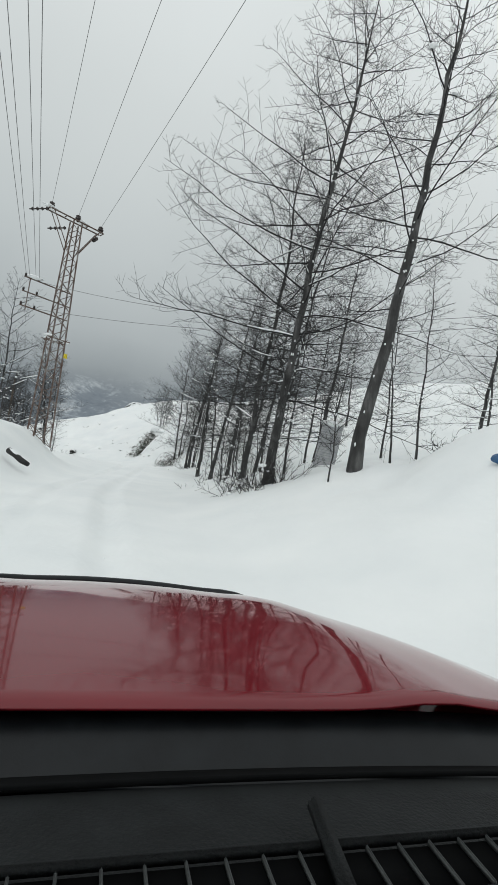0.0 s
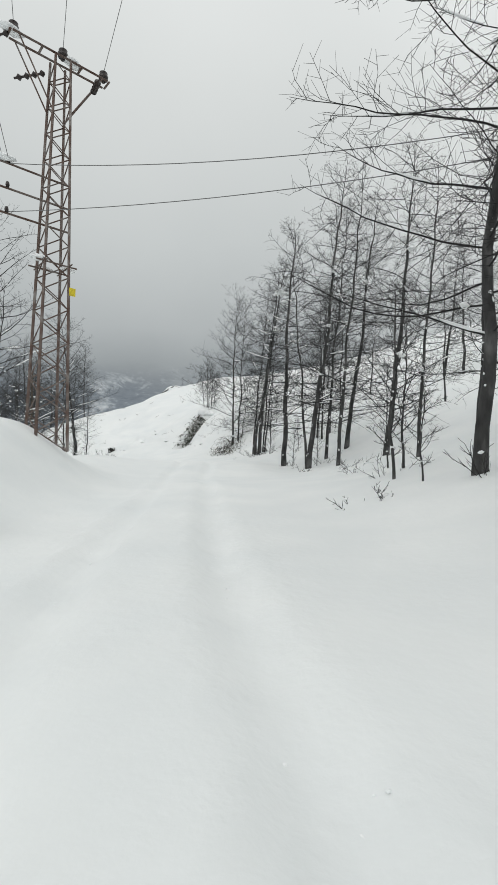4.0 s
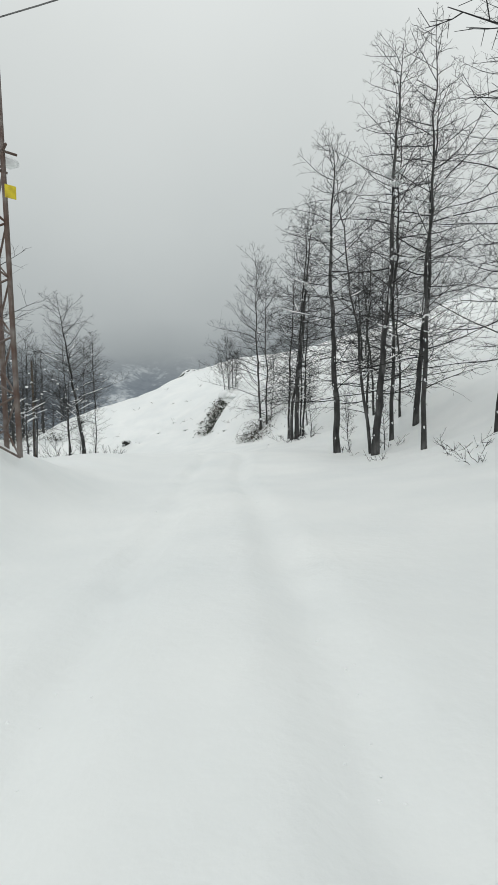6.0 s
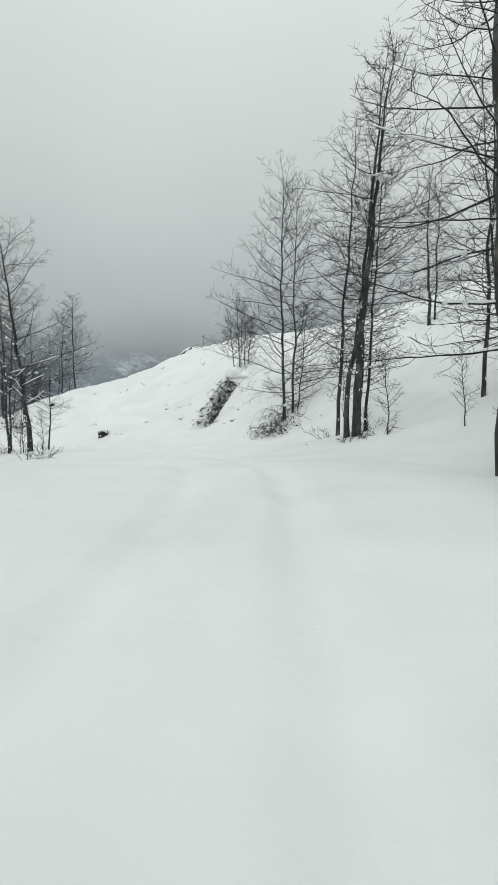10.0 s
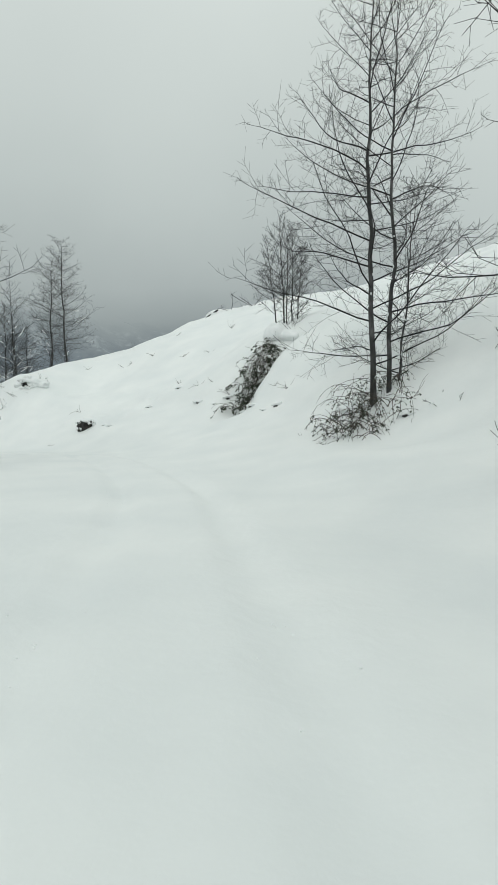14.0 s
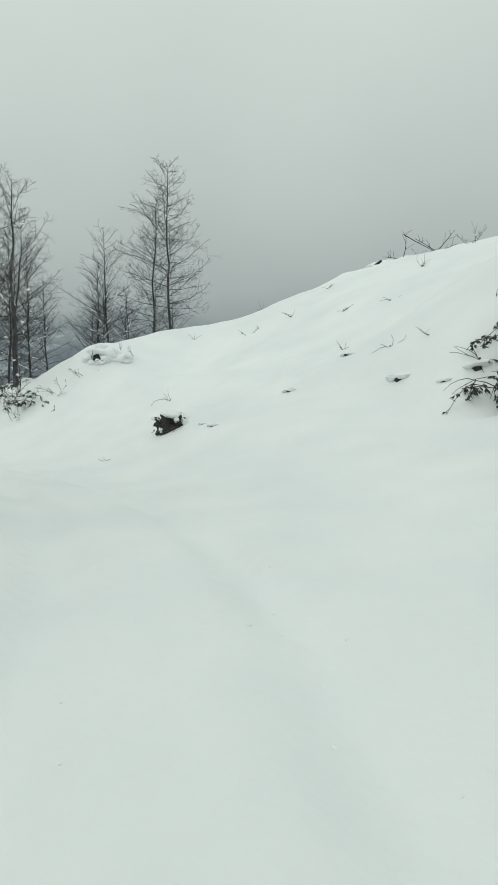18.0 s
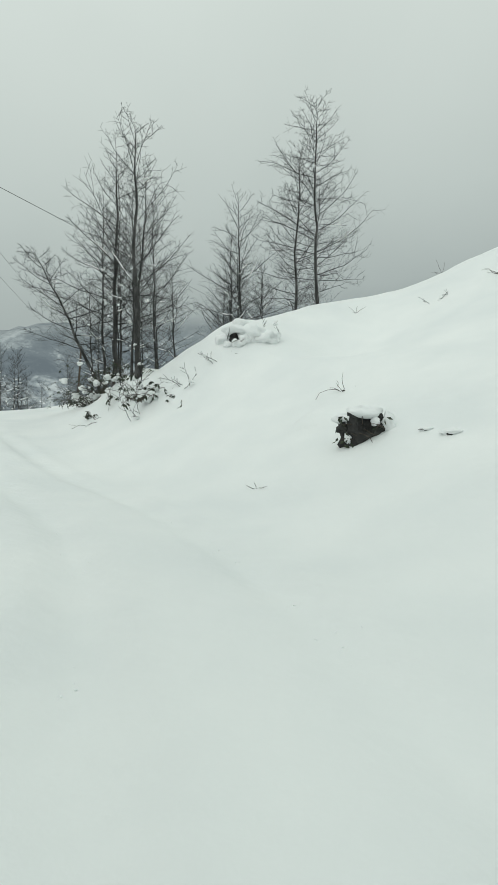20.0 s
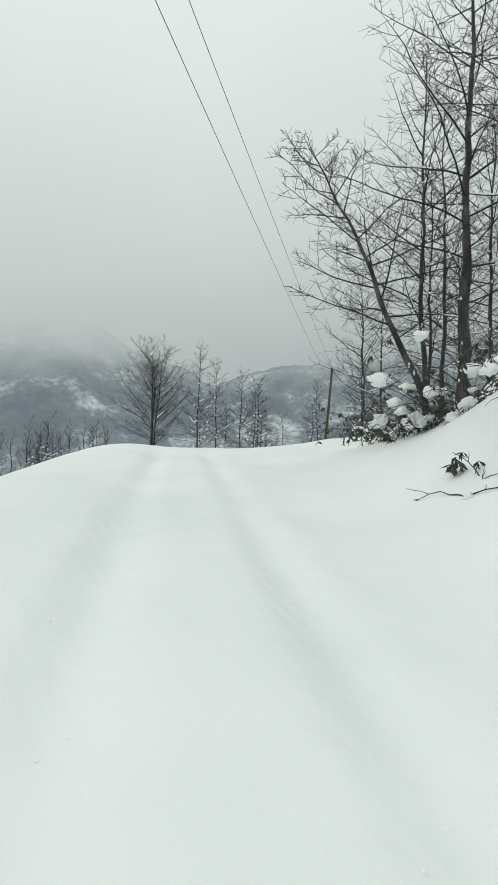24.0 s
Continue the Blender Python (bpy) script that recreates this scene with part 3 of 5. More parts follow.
for tree, x, y, turn, k in (
    (thin, 3.28, 21.6, 5, 1.15), (thin, 3.13, 17.2, 350, 1.1), (alder, 4.32, 22.3, 340, 0.95), (alder, 4.55, 16.0, 20, 0.9), (thin, 2.3, 19.9, 200, 0.9),
    (thin, 3.65, 28.2, 20, 0.95), (thin, 3.85, 27.4, 100, 0.85), (thin, 4.3, 24.4, 60, 0.8), (alder, 11.3, 28.9, 330, 0.7), (stout, 12.1, 27.9, 20, 0.7),
    (thin, 4.35, 27.9, 300, 0.75), (thin, 5.85, 40.0, 30, 0.8), (stout, 5.5, 39.6, 10, 0.7), (thin, 0.5, 29.9, 15, 0.8), (thin, 1.1, 33.6, 280, 0.55),
    (thin, 4.6, 12.6, 320, 0.8), (alder, 6.6, 10.5, 15, 0.85), (thin, 6.8, 14.0, 10, 0.9), (thin, 9.5, 10.5, 45, 0.75), (alder, 12.0, 7.5, 350, 0.7),
    (thin, 9.6, 6.8, 260, 0.7), (thin, 10.6, 4.2, 15, 0.65), (thin, 8.4, 5.9, 145, 0.6), (thin, 4.7, 4.6, 310, 0.6), (thin, 7.8, 33.0, 20, 0.7), (thin, 9.2, 23.0, 250, 0.7)):
    plant(tree, x, y, turn, k)
sapling = make_tree("sapling", "thin bare sapling standing in the snow", 25, 3.6, 0.028, lean=(-0.02, 0.0), first=0.1, spread=0.42, limbs=22, twigs=6, fine=3, snow=0.25, clumps=2, group="saplings", angle=50)
plant(sapling, 2.86, 8.44, first=True)
for x, y, turn, k in ((3.3, 9.4, 70, 0.9), (2.7, 19.9, 140, 0.5), (1.9, 22.0, 30, 0.5), (0.9, 27.4, 200, 0.6), (2.4, 26.0, 250, 0.5), (3.5, 11.4, 320, 0.7), (3.0, 7.2, 20, 0.55), (0.6, 34.8, 100, 0.5), (1.6, 37.2, 60, 0.6), (4.9, -0.9, 170, 0.6), (4.1, 1.6, 90, 0.7), (3.7, 2.9, 200, 0.6), (-21.3, 48.9, 260, 0.6), (-13.2, 35.2, 40, 0.7), (-12.9, 34.4, 140, 0.6), (-12.2, 34.9, 240, 0.5)):
    plant(sapling, x, y, turn, k)
# twin stems above the bend
twin = make_tree("bend_tree", "two-stemmed slender leafless tree on the snow bank", 31, 12.0, 0.085, lean=(0.02, 0.0), first=0.08, spread=0.38, limbs=44, twigs=15, fine=5, top=0.66, low=0.85, curve=0.2, stems=((0.42, 0.05, 0.035, 0.02, 0.93, 0.8), (0.65, 0.1, 0.10, 0.02, 0.5, 0.4)), snow=0.1, angle=66, clumps=3)
plant(twin, -1.82, 39.0, first=True)
# thin-stemmed clump on the shoulder of the hill
clump = make_tree("young_tree_clump", "clump of young leafless stems on the hill shoulder", 33, 5.1, 0.036, first=0.1, spread=0.44, limbs=26, twigs=9, fine=4, low=0.7, thick=0.8, stems=((0.3, 0.1, 0.03, 0.0, 0.9, 0.9), (-0.35, 0.1, -0.09, 0.0, 0.8, 0.8), (0.5, 0.2, 0.10, 0.03, 0.75, 0.7), (0.1, -0.2, 0.0, 0.02, 0.85, 0.7)), snow=0.1, angle=50, clumps=2)
plant(clump, -4.72, 47.4, sink=0.3, first=True)
# pair of tall alders behind the ridge, and lower ones beside them
pair = make_tree("tall_alder", "tall slim leafless alder behind the snow ridge", 41, 9.6, 0.08, first=0.22, spread=0.33, limbs=70, twigs=10, fine=4, snow=0.06, angle=72, low=0.8, thick=0.8, clumps=1, group="alders behind the ridge")
plant(pair, -20.35, 57.5, sink=0.3, first=True)
low = make_tree("low_alder", "dense-twigged leafless alder behind the snow ridge", 42, 8.0, 0.07, first=0.08, spread=0.40, limbs=52, twigs=8, fine=2, snow=0.1, angle=66, clumps=3, group="alders behind the ridge")
plant(low, -24.4, 57.8, first=True)
for tree, x, y, turn, k in ((pair, -22.1, 58.6, 130, 0.94), (low, -25.6, 58.6, 90, 0.9), (low, -27.6, 60.5, 200, 0.8), (low, -29.5, 58.8, 20, 0.85), (low, -32.0, 60.0, 310, 0.9), (low, -34.0, 57.0, 50, 0.8), (low, -23.2, 60.5, 160, 0.7), (low, -26.4, 62.5, 100, 0.8), (low, -24.9, 60.2, 250, 0.75), (low, -22.8, 62.0, 330, 0.65)):
    plant(tree, x, y, turn, k)
# the clump at the outer bend
outer = make_tree("bend_alder", "tall leafless alder rising from a snow-covered thicket", 51, 7.7, 0.092, lean=(-0.01, -0.01), first=0.2, spread=0.40, limbs=34, twigs=10, fine=3, low=0.7, thick=0.6, stems=((-0.25, 0.25, -0.02, 0.03, 0.85, 0.65),), snow=0.1, angle=56, clumps=3, group="thicket trees")
plant(outer, -22.7, 50.1, first=True)
second = make_tree("thicket_alder", "slim leafless alder in the thicket at the bend", 52, 8.8, 0.066, first=0.12, spread=0.33, limbs=34, twigs=8, fine=3, low=0.7, snow=0.2, angle=58, clumps=5, group="thicket trees")
plant(second, -24.2, 51.2, 300, 0.75, first=True)
thick_one = make_tree("stem_alder", "stout dark leafless alder in a snowy thicket", 54, 8.6, 0.10, lean=(0.03, 0.02), first=0.18, spread=0.34, limbs=40, twigs=10, fine=4, snow=0.25, angle=64, clumps=5, group="thicket trees")
plant(thick_one, -25.44, 51.5, first=True)
slant = make_tree("slanting_alder", "slanting leafless alder that leans out over the road", 53, 5.0, 0.07, lean=(-0.24, -0.38), first=0.3, spread=0.46, limbs=34, twigs=14, fine=4, snow=0.2, angle=74, curve=0.05, low=0.9, clumps=5, group="thicket trees")
plant(slant, -25.9, 51.3, first=True)
for tree, x, y, turn, k in ((second, -26.9, 52.2, 120, 0.9), (second, -27.6, 53.6, 250, 0.85), (second, -26.3, 53.4, 40, 0.75), (second, -28.6, 54.2, 330, 0.8), (second, -24.5, 52.6, 190, 0.7), (second, -31.5, 55.5, 80, 0.6), (second, -29.5, 56.5, 290, 0.7), (low, -22.6, 54.8, 30, 0.5), (low, -23.4, 56.2, 140, 0.6)):
    plant(tree, x, y, turn, k)
# trees below the left verge
left = make_tree("verge_tree", "crooked leafless tree below the road's verge", 61, 10.6, 0.12, lean=(-0.15, 0.05), first=0.2, spread=0.42, limbs=50, twigs=15, fine=5, snow=0.4, angle=68, clumps=9, group="verge trees")
plant(left, -13.3, 36.0, first=True)
birch = make_tree("valley_tree", "slender leafless tree on the slope below the road", 62, 8.4, 0.06, first=0.12, spread=0.36, limbs=40, twigs=7, fine=2, joints=2, snow=0.2, angle=68, clumps=6, group="verge trees")
plant(birch, -11.6, 17.5, scale=1.15, first=True)
for tree, x, y, turn, k in (
    (birch, -9.7, 17.8, 80, 1.15), (birch, -13.9, 35.3, 35, 0.95), (birch, -14.5, 36.5, 155, 0.85), (birch, -12.9, 36.9, 275, 0.65), (birch, -14.5, 19.5, 170, 1.0), (birch, -16.5, 16.0, 260, 1.1), (birch, -11.5, 24.0, 20, 0.8), (birch, -13.2, 28.5, 130, 0.85),
    (birch, -15.5, 31.5, 60, 0.9), (birch, -17.2, 37.0, 210, 0.9), (birch, -18.5, 40.0, 300, 0.9), (birch, -16.6, 33.5, 10, 0.85), (birch, -19.5, 34.5, 75, 0.9), (birch, -21.5, 30.0, 0, 1.0), (birch, -8.6, 15.2, 200, 0.7),
    (birch, -22.0, 37.5, 145, 1.0), (birch, -24.5, 34.0, 225, 1.1), (birch, -20.0, 25.0, 45, 1.0), (birch, -13.0, 12.5, 15, 1.0), (birch, -17.5, 11.0, 95, 1.0), (birch, -26.0, 41.0, 280, 1.1)):
    plant(tree, x, y, turn, k)
# farther trees beyond the crest
crest = make_tree("crest_tree", "round-crowned leafless tree beyond the road's crest", 71, 5.7, 0.075, first=0.08, spread=0.60, limbs=34, twigs=12, fine=4, snow=0.08, angle=54, low=0.75, thick=0.8, clumps=5, group="trees beyond the crest", top=0.62, stems=((0.1, 0.05, 0.10, 0.03, 0.9, 0.7), (-0.1, 0.0, -0.10, 0.02, 0.88, 0.7)))
plant(crest, -45.5, 52.8, first=True)
slope = make_tree("slope_tree", "leafless tree with snow clumps beyond the road", 72, 6.4, 0.05, first=0.10, spread=0.36, limbs=42, twigs=8, fine=3, snow=0.3, angle=66, clumps=16, low=0.7, thick=0.8, group="trees beyond the crest", joints=2)
plant(slope, -45.4, 55.4, first=True)
rng = random.Random(5)
for x, y, k in ((-46.5, 57.0, 0.95), (-54.4, 64.6, 1.35), (-53.0, 66.0, 0.9), (-56.0, 62.5, 1.0), (-55.1, 70.5, 1.2), (-48.0, 59.5, 1.0), (-58.0, 67.0, 1.1), (-44.0, 62.5, 0.8), (-43.0, 66.0, 0.9), (-47.5, 68.5, 0.9), (-50.5, 62.0, 1.0), (-40.5, 63.0, 0.8), (-38.5, 61.0, 0.75), (-60.0, 62.0, 1.2), (-62.0, 70.0, 1.2)):
    plant(slope, x, y, rng.uniform(0, 360), k)
# the wooded slope below the road
scrub = make_tree("scrub_alder", "snow-dotted leafless scrub tree on the slope below the road", 73, 5.0, 0.05, first=0.12, spread=0.32, limbs=20, twigs=4, fine=1, snow=0.35, angle=66, clumps=12, group="woods below the road", joints=2)
placed = 0
while placed < 92:
    x, y = rng.uniform(-72, -33), rng.uniform(36, 55)
    if y > (46.5 if x < -40 else 44.0) - (x + 35) * 0.33 or math.hypot(x + 20, y - 44) < 11:
        continue
    rise = 3.0 + math.hypot(x + 20, y - 44) * math.tan(radians(rng.uniform(1.2, 3.8))) - gz(x, y)
    k = min(max(rise / 5.0, 0.35), 2.2)
    if placed == 0:
        plant(scrub, x, y, 0.0, k, first=True)
    else:
        plant(scrub, x, y, rng.uniform(0, 360), k)
    placed += 1


# ---- steel lattice power pole ----
def bar(tubes, a, b, w=0.03, sides=4):
    tubes.add(np.array([a, b]), (w, w), sides)


def lattice_pole(x, y, turn, height=9.95, foot=0.38, head=0.19):
    z0 = gz(x, y) - 0.3
    root = tagged(new("lattice_pole"), "rusty galvanised steel lattice power pole standing in snow", "power pole")
    root.matrix_basis = Matrix.Translation((x, y, z0)) @ Matrix.Rotation(radians(turn), 4, "Z")

    def corner(i, z):
        r = foot + (head - foot) * z / height
        return np.array([r * (1, -1, -1, 1)[i], r * (1, 1, -1, -1)[i], z])

    for i in range(4):
        t = Tubes()
        t.add(np.array([corner(i, 0), corner(i, height)]), (0.04, 0.033), 4)
        t.object("leg", STEEL, root, smooth=False)
    levels, z = [0.0], 0.0
    while z < height - 0.4:
        z += 0.46 - 0.014 * z
        levels.append(min(z, height))
    for k in range(len(levels) - 1):
        for i in range(4):
            a, b = levels[k], levels[k + 1]
            j = (i + 1) % 4
            t = Tubes()
            p, q = (corner(i, a), corner(j, b)) if (k + i) % 2 else (corner(j, a), corner(i, b))
            bar(t, p, q, 0.016)
            t.object("brace", STEEL, root, smooth=False)
    # snow-capped step ring
    t = Tubes()
    for i in range(4):
        a, b = corner(i, 4.6), corner((i + 1) % 4, 4.6)
        bar(t, a + (a - b) * 0.35, b + (b - a) * 0.35, 0.022)
    t.object("step_frame", STEEL, root, smooth=False)
    for i, (dx, dy) in enumerate(((0.45, 0.1), (-0.4, -0.2), (-0.1, 0.45))):
        bm = bmesh.new()
        lump(bm, (dx, dy, 4.68), (0.22, 0.12, 0.07), i, 0.5, 2)
        part("snow_cap", bm, SNOW_LUMP, root)
    # top crossarm with struts and insulators
    top = height + 0.05
    t = Tubes()
    for dy in (-0.16, 0.16):
        bar(t, (-1.2, dy, top), (1.2, dy, top), 0.035)
    for dx in (-1.25, -0.5, 0.5, 1.25):
        bar(t, (dx, -0.16, top), (dx, 0.16, top), 0.03)
    t.object("crossarm", STEEL, root, smooth=False)
    for sx in (-1, 1):
        for dy in (-0.16, 0.16):
            t = Tubes()
            bar(t, (sx * 1.05, dy, top - 0.03), (sx * 0.23, dy, top - 1.45), 0.022)
            t.object("strut", STEEL, root, smooth=False)
    for dx in (-1.15, 0.05, 1.15):
        t = Tubes()
        t.add(np.array([(dx, 0, top + 0.03), (dx, 0, top + 0.09), (dx, 0, top + 0.11), (dx, 0, top + 0.2), (dx, 0, top + 0.22), (dx, 0, top + 0.29), (dx, 0, top + 0.33)]), (0.05, 0.05, 0.12, 0.13, 0.09, 0.11, 0.05), 12)
        t.object("pin_insulator", PORCELAIN, root, "dark brown porcelain insulator")
    for k, (px, py, pz) in enumerate(((-1.25, 0.0, top - 0.02), (-0.3, 0.25, top - 0.35), (0.8, -0.2, top - 0.55))):
        line, rad = [], []
        for i in range(13):
            line.append((px - 0.05 * i, py + 0.04 * i, pz - 0.014 * i) if k < 2 else (px - 0.012 * i, py - 0.055 * i, pz - 0.012 * i))
            rad.append(0.085 if i % 3 == 1 else 0.028)
        t = Tubes()
        t.add(np.array(line), rad, 10)
        t.object("string_insulator", PORCELAIN, root, "string of dark insulator discs")
    for dx, a, c in ((-1.2, 0.3, 0.07), (0.3, 0.25, 0.09)):
        bm = bmesh.new()
        lump(bm, (dx, 0.0, top + 0.09), (a, 0.16, c), int(9 * a), 0.5, 2)
        part("snow_cap", bm, SNOW_LUMP, root)
    # low-voltage bracket arms
    for zz in (6.75, 6.15, 5.55):
        t = Tubes()
        bar(t, (-1.75, -0.1, zz), (0.3, -0.1, zz), 0.028)
        t.object("bracket_arm", STEEL, root, smooth=False)
        for dx in (-1.7, -1.15):
            t = Tubes()
            t.add(np.array([(dx, -0.1, zz + 0.02), (dx, -0.1, zz + 0.08), (dx, -0.1, zz + 0.15)]), (0.03, 0.05, 0.035), 8)
            t.object("shackle_insulator", PORCELAIN, root)
    t = Tubes()
    bar(t, (-1.5, -0.1, 5.4), (-1.5, -0.1, 6.85), 0.022)
    t.object("bracket_post", STEEL, root, smooth=False)
    bm = bmesh.new()
    lump(bm, (-1.35, -0.1, 6.85), (0.36, 0.15, 0.09), 6, 0.4, 2)
    part("snow_cap", bm, SNOW_LUMP, root)
    # yellow warning plate
    bm = bmesh.new()
    bmesh.ops.create_cube(bm, size=1.0, matrix=Matrix.Translation((0.36, -0.40, 3.95)) @ Matrix.Diagonal((0.16, 0.012, 0.2, 1)))
    bmesh.ops.bevel(bm, geom=bm.edges[:], offset=0.004, segments=1, affect="EDGES")
    part("warning_plate", bm, YELLOW, root, "yellow enamel warning plate", smooth=False)
    return root, z0


tower, tower_z = lattice_pole(-4.95, 11.0, 42.0)


def wood_pole(x, y, top, foot=(0.0, 0.0), arm=True, name="wooden_pole"):
    z0 = gz(x, y)
    root = tagged(new(name), "dark creosoted wooden utility pole standing in the snow", "utility pole")
    root.matrix_basis = Matrix.Translation((x, y, z0))
    t = Tubes()
    h = top - z0
    t.add(np.array([(foot[0], foot[1], -0.5), (foot[0] * 0.5 + 0.03, foot[1] * 0.5 + 0.02, h * 0.5), (0.0, 0.0, h)]), (0.09, 0.085, 0.07), 12)
    t.object("post", POLE, root)
    if not arm:
        return root
    t = Tubes()
    bar(t, (-0.3, -0.3, h - 0.25), (0.3, 0.3, h - 0.25), 0.04)
    t.object("crossarm", POLE, root, smooth=False)
    for k in (-0.25, 0.25):
        t = Tubes()
        t.add(np.array([(k, k, h - 0.22), (k, k, h - 0.15), (k, k, h - 0.08)]), (0.03, 0.05, 0.035), 8)
        t.object("shackle_insulator", PORCELAIN, root)
    return root


P1, P2, P3 = (17.0, 4.1, 9.0), (-45.5, 64.8, 8.9), (-18.55, 39.8, 8.9)
wood_pole(*P1)
wood_pole(*P2, foot=(-0.3, -0.5), arm=False)
wood_pole(*P3, arm=False)


def wire(a, b, sag, r=0.0075, n=28):
    t = np.linspace(0, 1, n)[:, None]
    pts = (1 - t) * np.array(a, float) + t * np.array(b, float)
    pts[:, 2] -= sag * 4 * (t * (1 - t))[:, 0]
    tb = Tubes()
    tb.add(pts, [r] * n, 5)
    return tagged(tb.object("overhead_wire", CABLE), "thin dark overhead power cable", "wire", "overhead wires")


def on_tower(px, py, pz):
    return tuple(tower.matrix_basis @ Vector((px, py, pz)))


for dx, far in ((-1.15, 26.5), (0.05, 28.0), (1.15, 31.5)):
    a = on_tower(dx, 0, 10.3)
    wire(a, (a[0] + far, a[1] - 62, a[2] + 4.0), 1.2)
for dx, zz, far in ((-1.7, 6.9, 16.9), (-1.55, 6.85, 17.3), (-1.3, 6.9, 17.75), (-1.15, 6.85, 18.2)):
    a = on_tower(dx, -0.1, zz)
    wire(a, (a[0] + far, a[1] - 52, a[2] + 3.0), 0.8)
wire(on_tower(-1.15, -0.1, 6.75), (P1[0], P1[1], P1[2] - 0.15), 1.35, 0.009)
wire(on_tower(-1.15, -0.1, 5.58), (P1[0] - 0.1, P1[1] + 0.1, P1[2] - 0.7), 0.95, 0.009)
wire((P3[0] - 0.1, P3[1] + 0.1, P3[2] - 0.75), (P2[0] - 0.1, P2[1] + 0.1, P2[2] - 1.3), 0.15, 0.0055)
wire((P3[0], P3[1] + 0.05, P3[2] - 0.05), (P2[0] + 0.1, P2[1] + 0.2, P2[2] - 0.5), 0.15, 0.0055)
P4 = (-28.2, 85.0, 7.2)
wood_pole(*P4, arm=False)
wire((P3[0] + 0.05, P3[1] + 0.1, 6.85), (P4[0], P4[1], 6.9), 0.2, 0.006)


# ---- bushes with dark evergreen leaves, half buried ----
def leaf_blade(verts, faces, root, way, length, width, rng):
    """A folded, pointed leaf with a thin keel."""
    way = unit(way)
    side = unit(np.cross(way, rng.normal(0, 1, 3)))
    up = np.cross(side, way)
    o = len(verts)
    mid = root + way * length * 0.5
    verts += [root, mid + side * width + up * width * 0.35, root + way * length, mid - side * width + up * width * 0.35, mid - up * 0.004, mid + up * 0.004]
    faces += [(o, o + 4, o + 1), (o + 1, o + 4, o + 2), (o + 2, o + 4, o + 3), (o + 3, o + 4, o), (o, o + 1, o + 5), (o + 1, o + 2, o + 5), (o + 2, o + 3, o + 5), (o + 3, o, o + 5)]


def make_leafy_bush(name, label, seed, spots, stem_len, droop, leaves, snow, leaf=0.1, spread=0.7, stems=1):
    """Arching stems from each of the spots (x, y, size) on the ground, with hanging leaves and snow lumps."""
    rng = np.random.RandomState(seed)
    x0, y0 = spots[0][0], spots[0][1]
    root = tagged(new(name), label, "bush", "evergreen bushes")
    root.matrix_basis = Matrix.Translation((x0, y0, 0))
    fine, blobs = Tubes(), bmesh.new()
    lv, lf = [], []
    for x, y, size in spots:
        base = np.array([x - x0, y - y0, gz(x, y)])
        for k in range(int(stems * size)):
            az = rng.uniform(0, 6.28)
            w = unit(np.array([math.cos(az) * spread, math.sin(az) * spread, 1.0]))
            foot = base + np.array([rng.normal(0, 0.25 * size), rng.normal(0, 0.25 * size), -0.15])
            ln = stem_len * rng.uniform(0.4, 1.1)
            line = branch_line(rng, foot, w, ln, 7, -droop * rng.uniform(0.4, 1.4), 0.14)
            fine.add(line, np.linspace(0.009, 0.003, 8), 4, tip=False)
            for j in range(3):
                u = rng.randint(2, 7)
                tw = branch_line(rng, line[u], side_way(rng, unit(line[u] - line[u - 1]), -0.1, 50), ln * rng.uniform(0.1, 0.3), 3, -droop * 0.5, 0.15)
                fine.add(tw, np.linspace(0.005, 0.0025, 4), 3, tip=False)
                if rng.uniform() < leaves:
                    for _ in range(rng.randint(5, 10)):
                        leaf_blade(lv, lf, tw[rng.randint(1, 4)], np.array([rng.normal(0, 0.6), rng.normal(0, 0.6), -0.7]), leaf * rng.uniform(0.6, 1.2), leaf * 0.2, rng)
            if rng.uniform() < snow:
                p = line[rng.randint(1, 6)]
                s = rng.uniform(0.03, 0.095) * size**0.5
                lump(blobs, p + [0, 0, 0.02], (s * 1.15, s * 1.05, s * 0.85), rng.randint(99), 0.9, 2)
    tagged(fine.object("stem_tangle", DRY, root), kind="stuff")
    if lv:
        ob = mesh_object("foliage", lv, lf, LEAF, False)
        ob.parent = root
        tagged(ob, "drooping dark green leaves", kind="stuff")
    tagged(part("snow_lump", blobs, SNOW_LUMP, root, "rounded lumps of lodged snow"), kind="stuff")
    return root


# thicket at the foot of the outer trees
make_leafy_bush("snowy_thicket", "evergreen thicket bent under lumps of snow", 81, [(-23.6, 50.2, 1.6), (-24.4, 50.7, 1.6), (-25.2, 51.0, 1.8), (-26.0, 51.2, 1.6), (-26.8, 51.6, 1.6), (-27.6, 52.2, 1.4), (-28.5, 53.0, 1.4)], 1.6, 1.1, 0.55, 0.5, 0.11, 0.8, 18)
make_leafy_bush("bank_bush", "low bush of brown stems with hanging dark leaves", 82, [(-21.6, 49.1, 1.2), (-22.3, 49.4, 1.1), (-21.0, 48.9, 1.0), (-22.9, 49.6, 1.0)], 1.0, 1.1, 0.45, 0.4, 0.13, 0.8, 9)
make_leafy_bush("bank_bush", "evergreen bush pressed down by pillows of snow", 87, [(-20.4, 48.6, 1.2), (-20.0, 48.75, 1.2), (-20.8, 48.75, 1.0)], 0.8, 1.3, 0.5, 0.5, 0.14, 0.9, 10)
make_leafy_bush("bank_bush", "sprig of long dark leaves poking out of the snow", 83, [(-23.36, 49.1, 0.9)], 0.6, 1.2, 1.0, 0.1, 0.17, 0.9, 5)
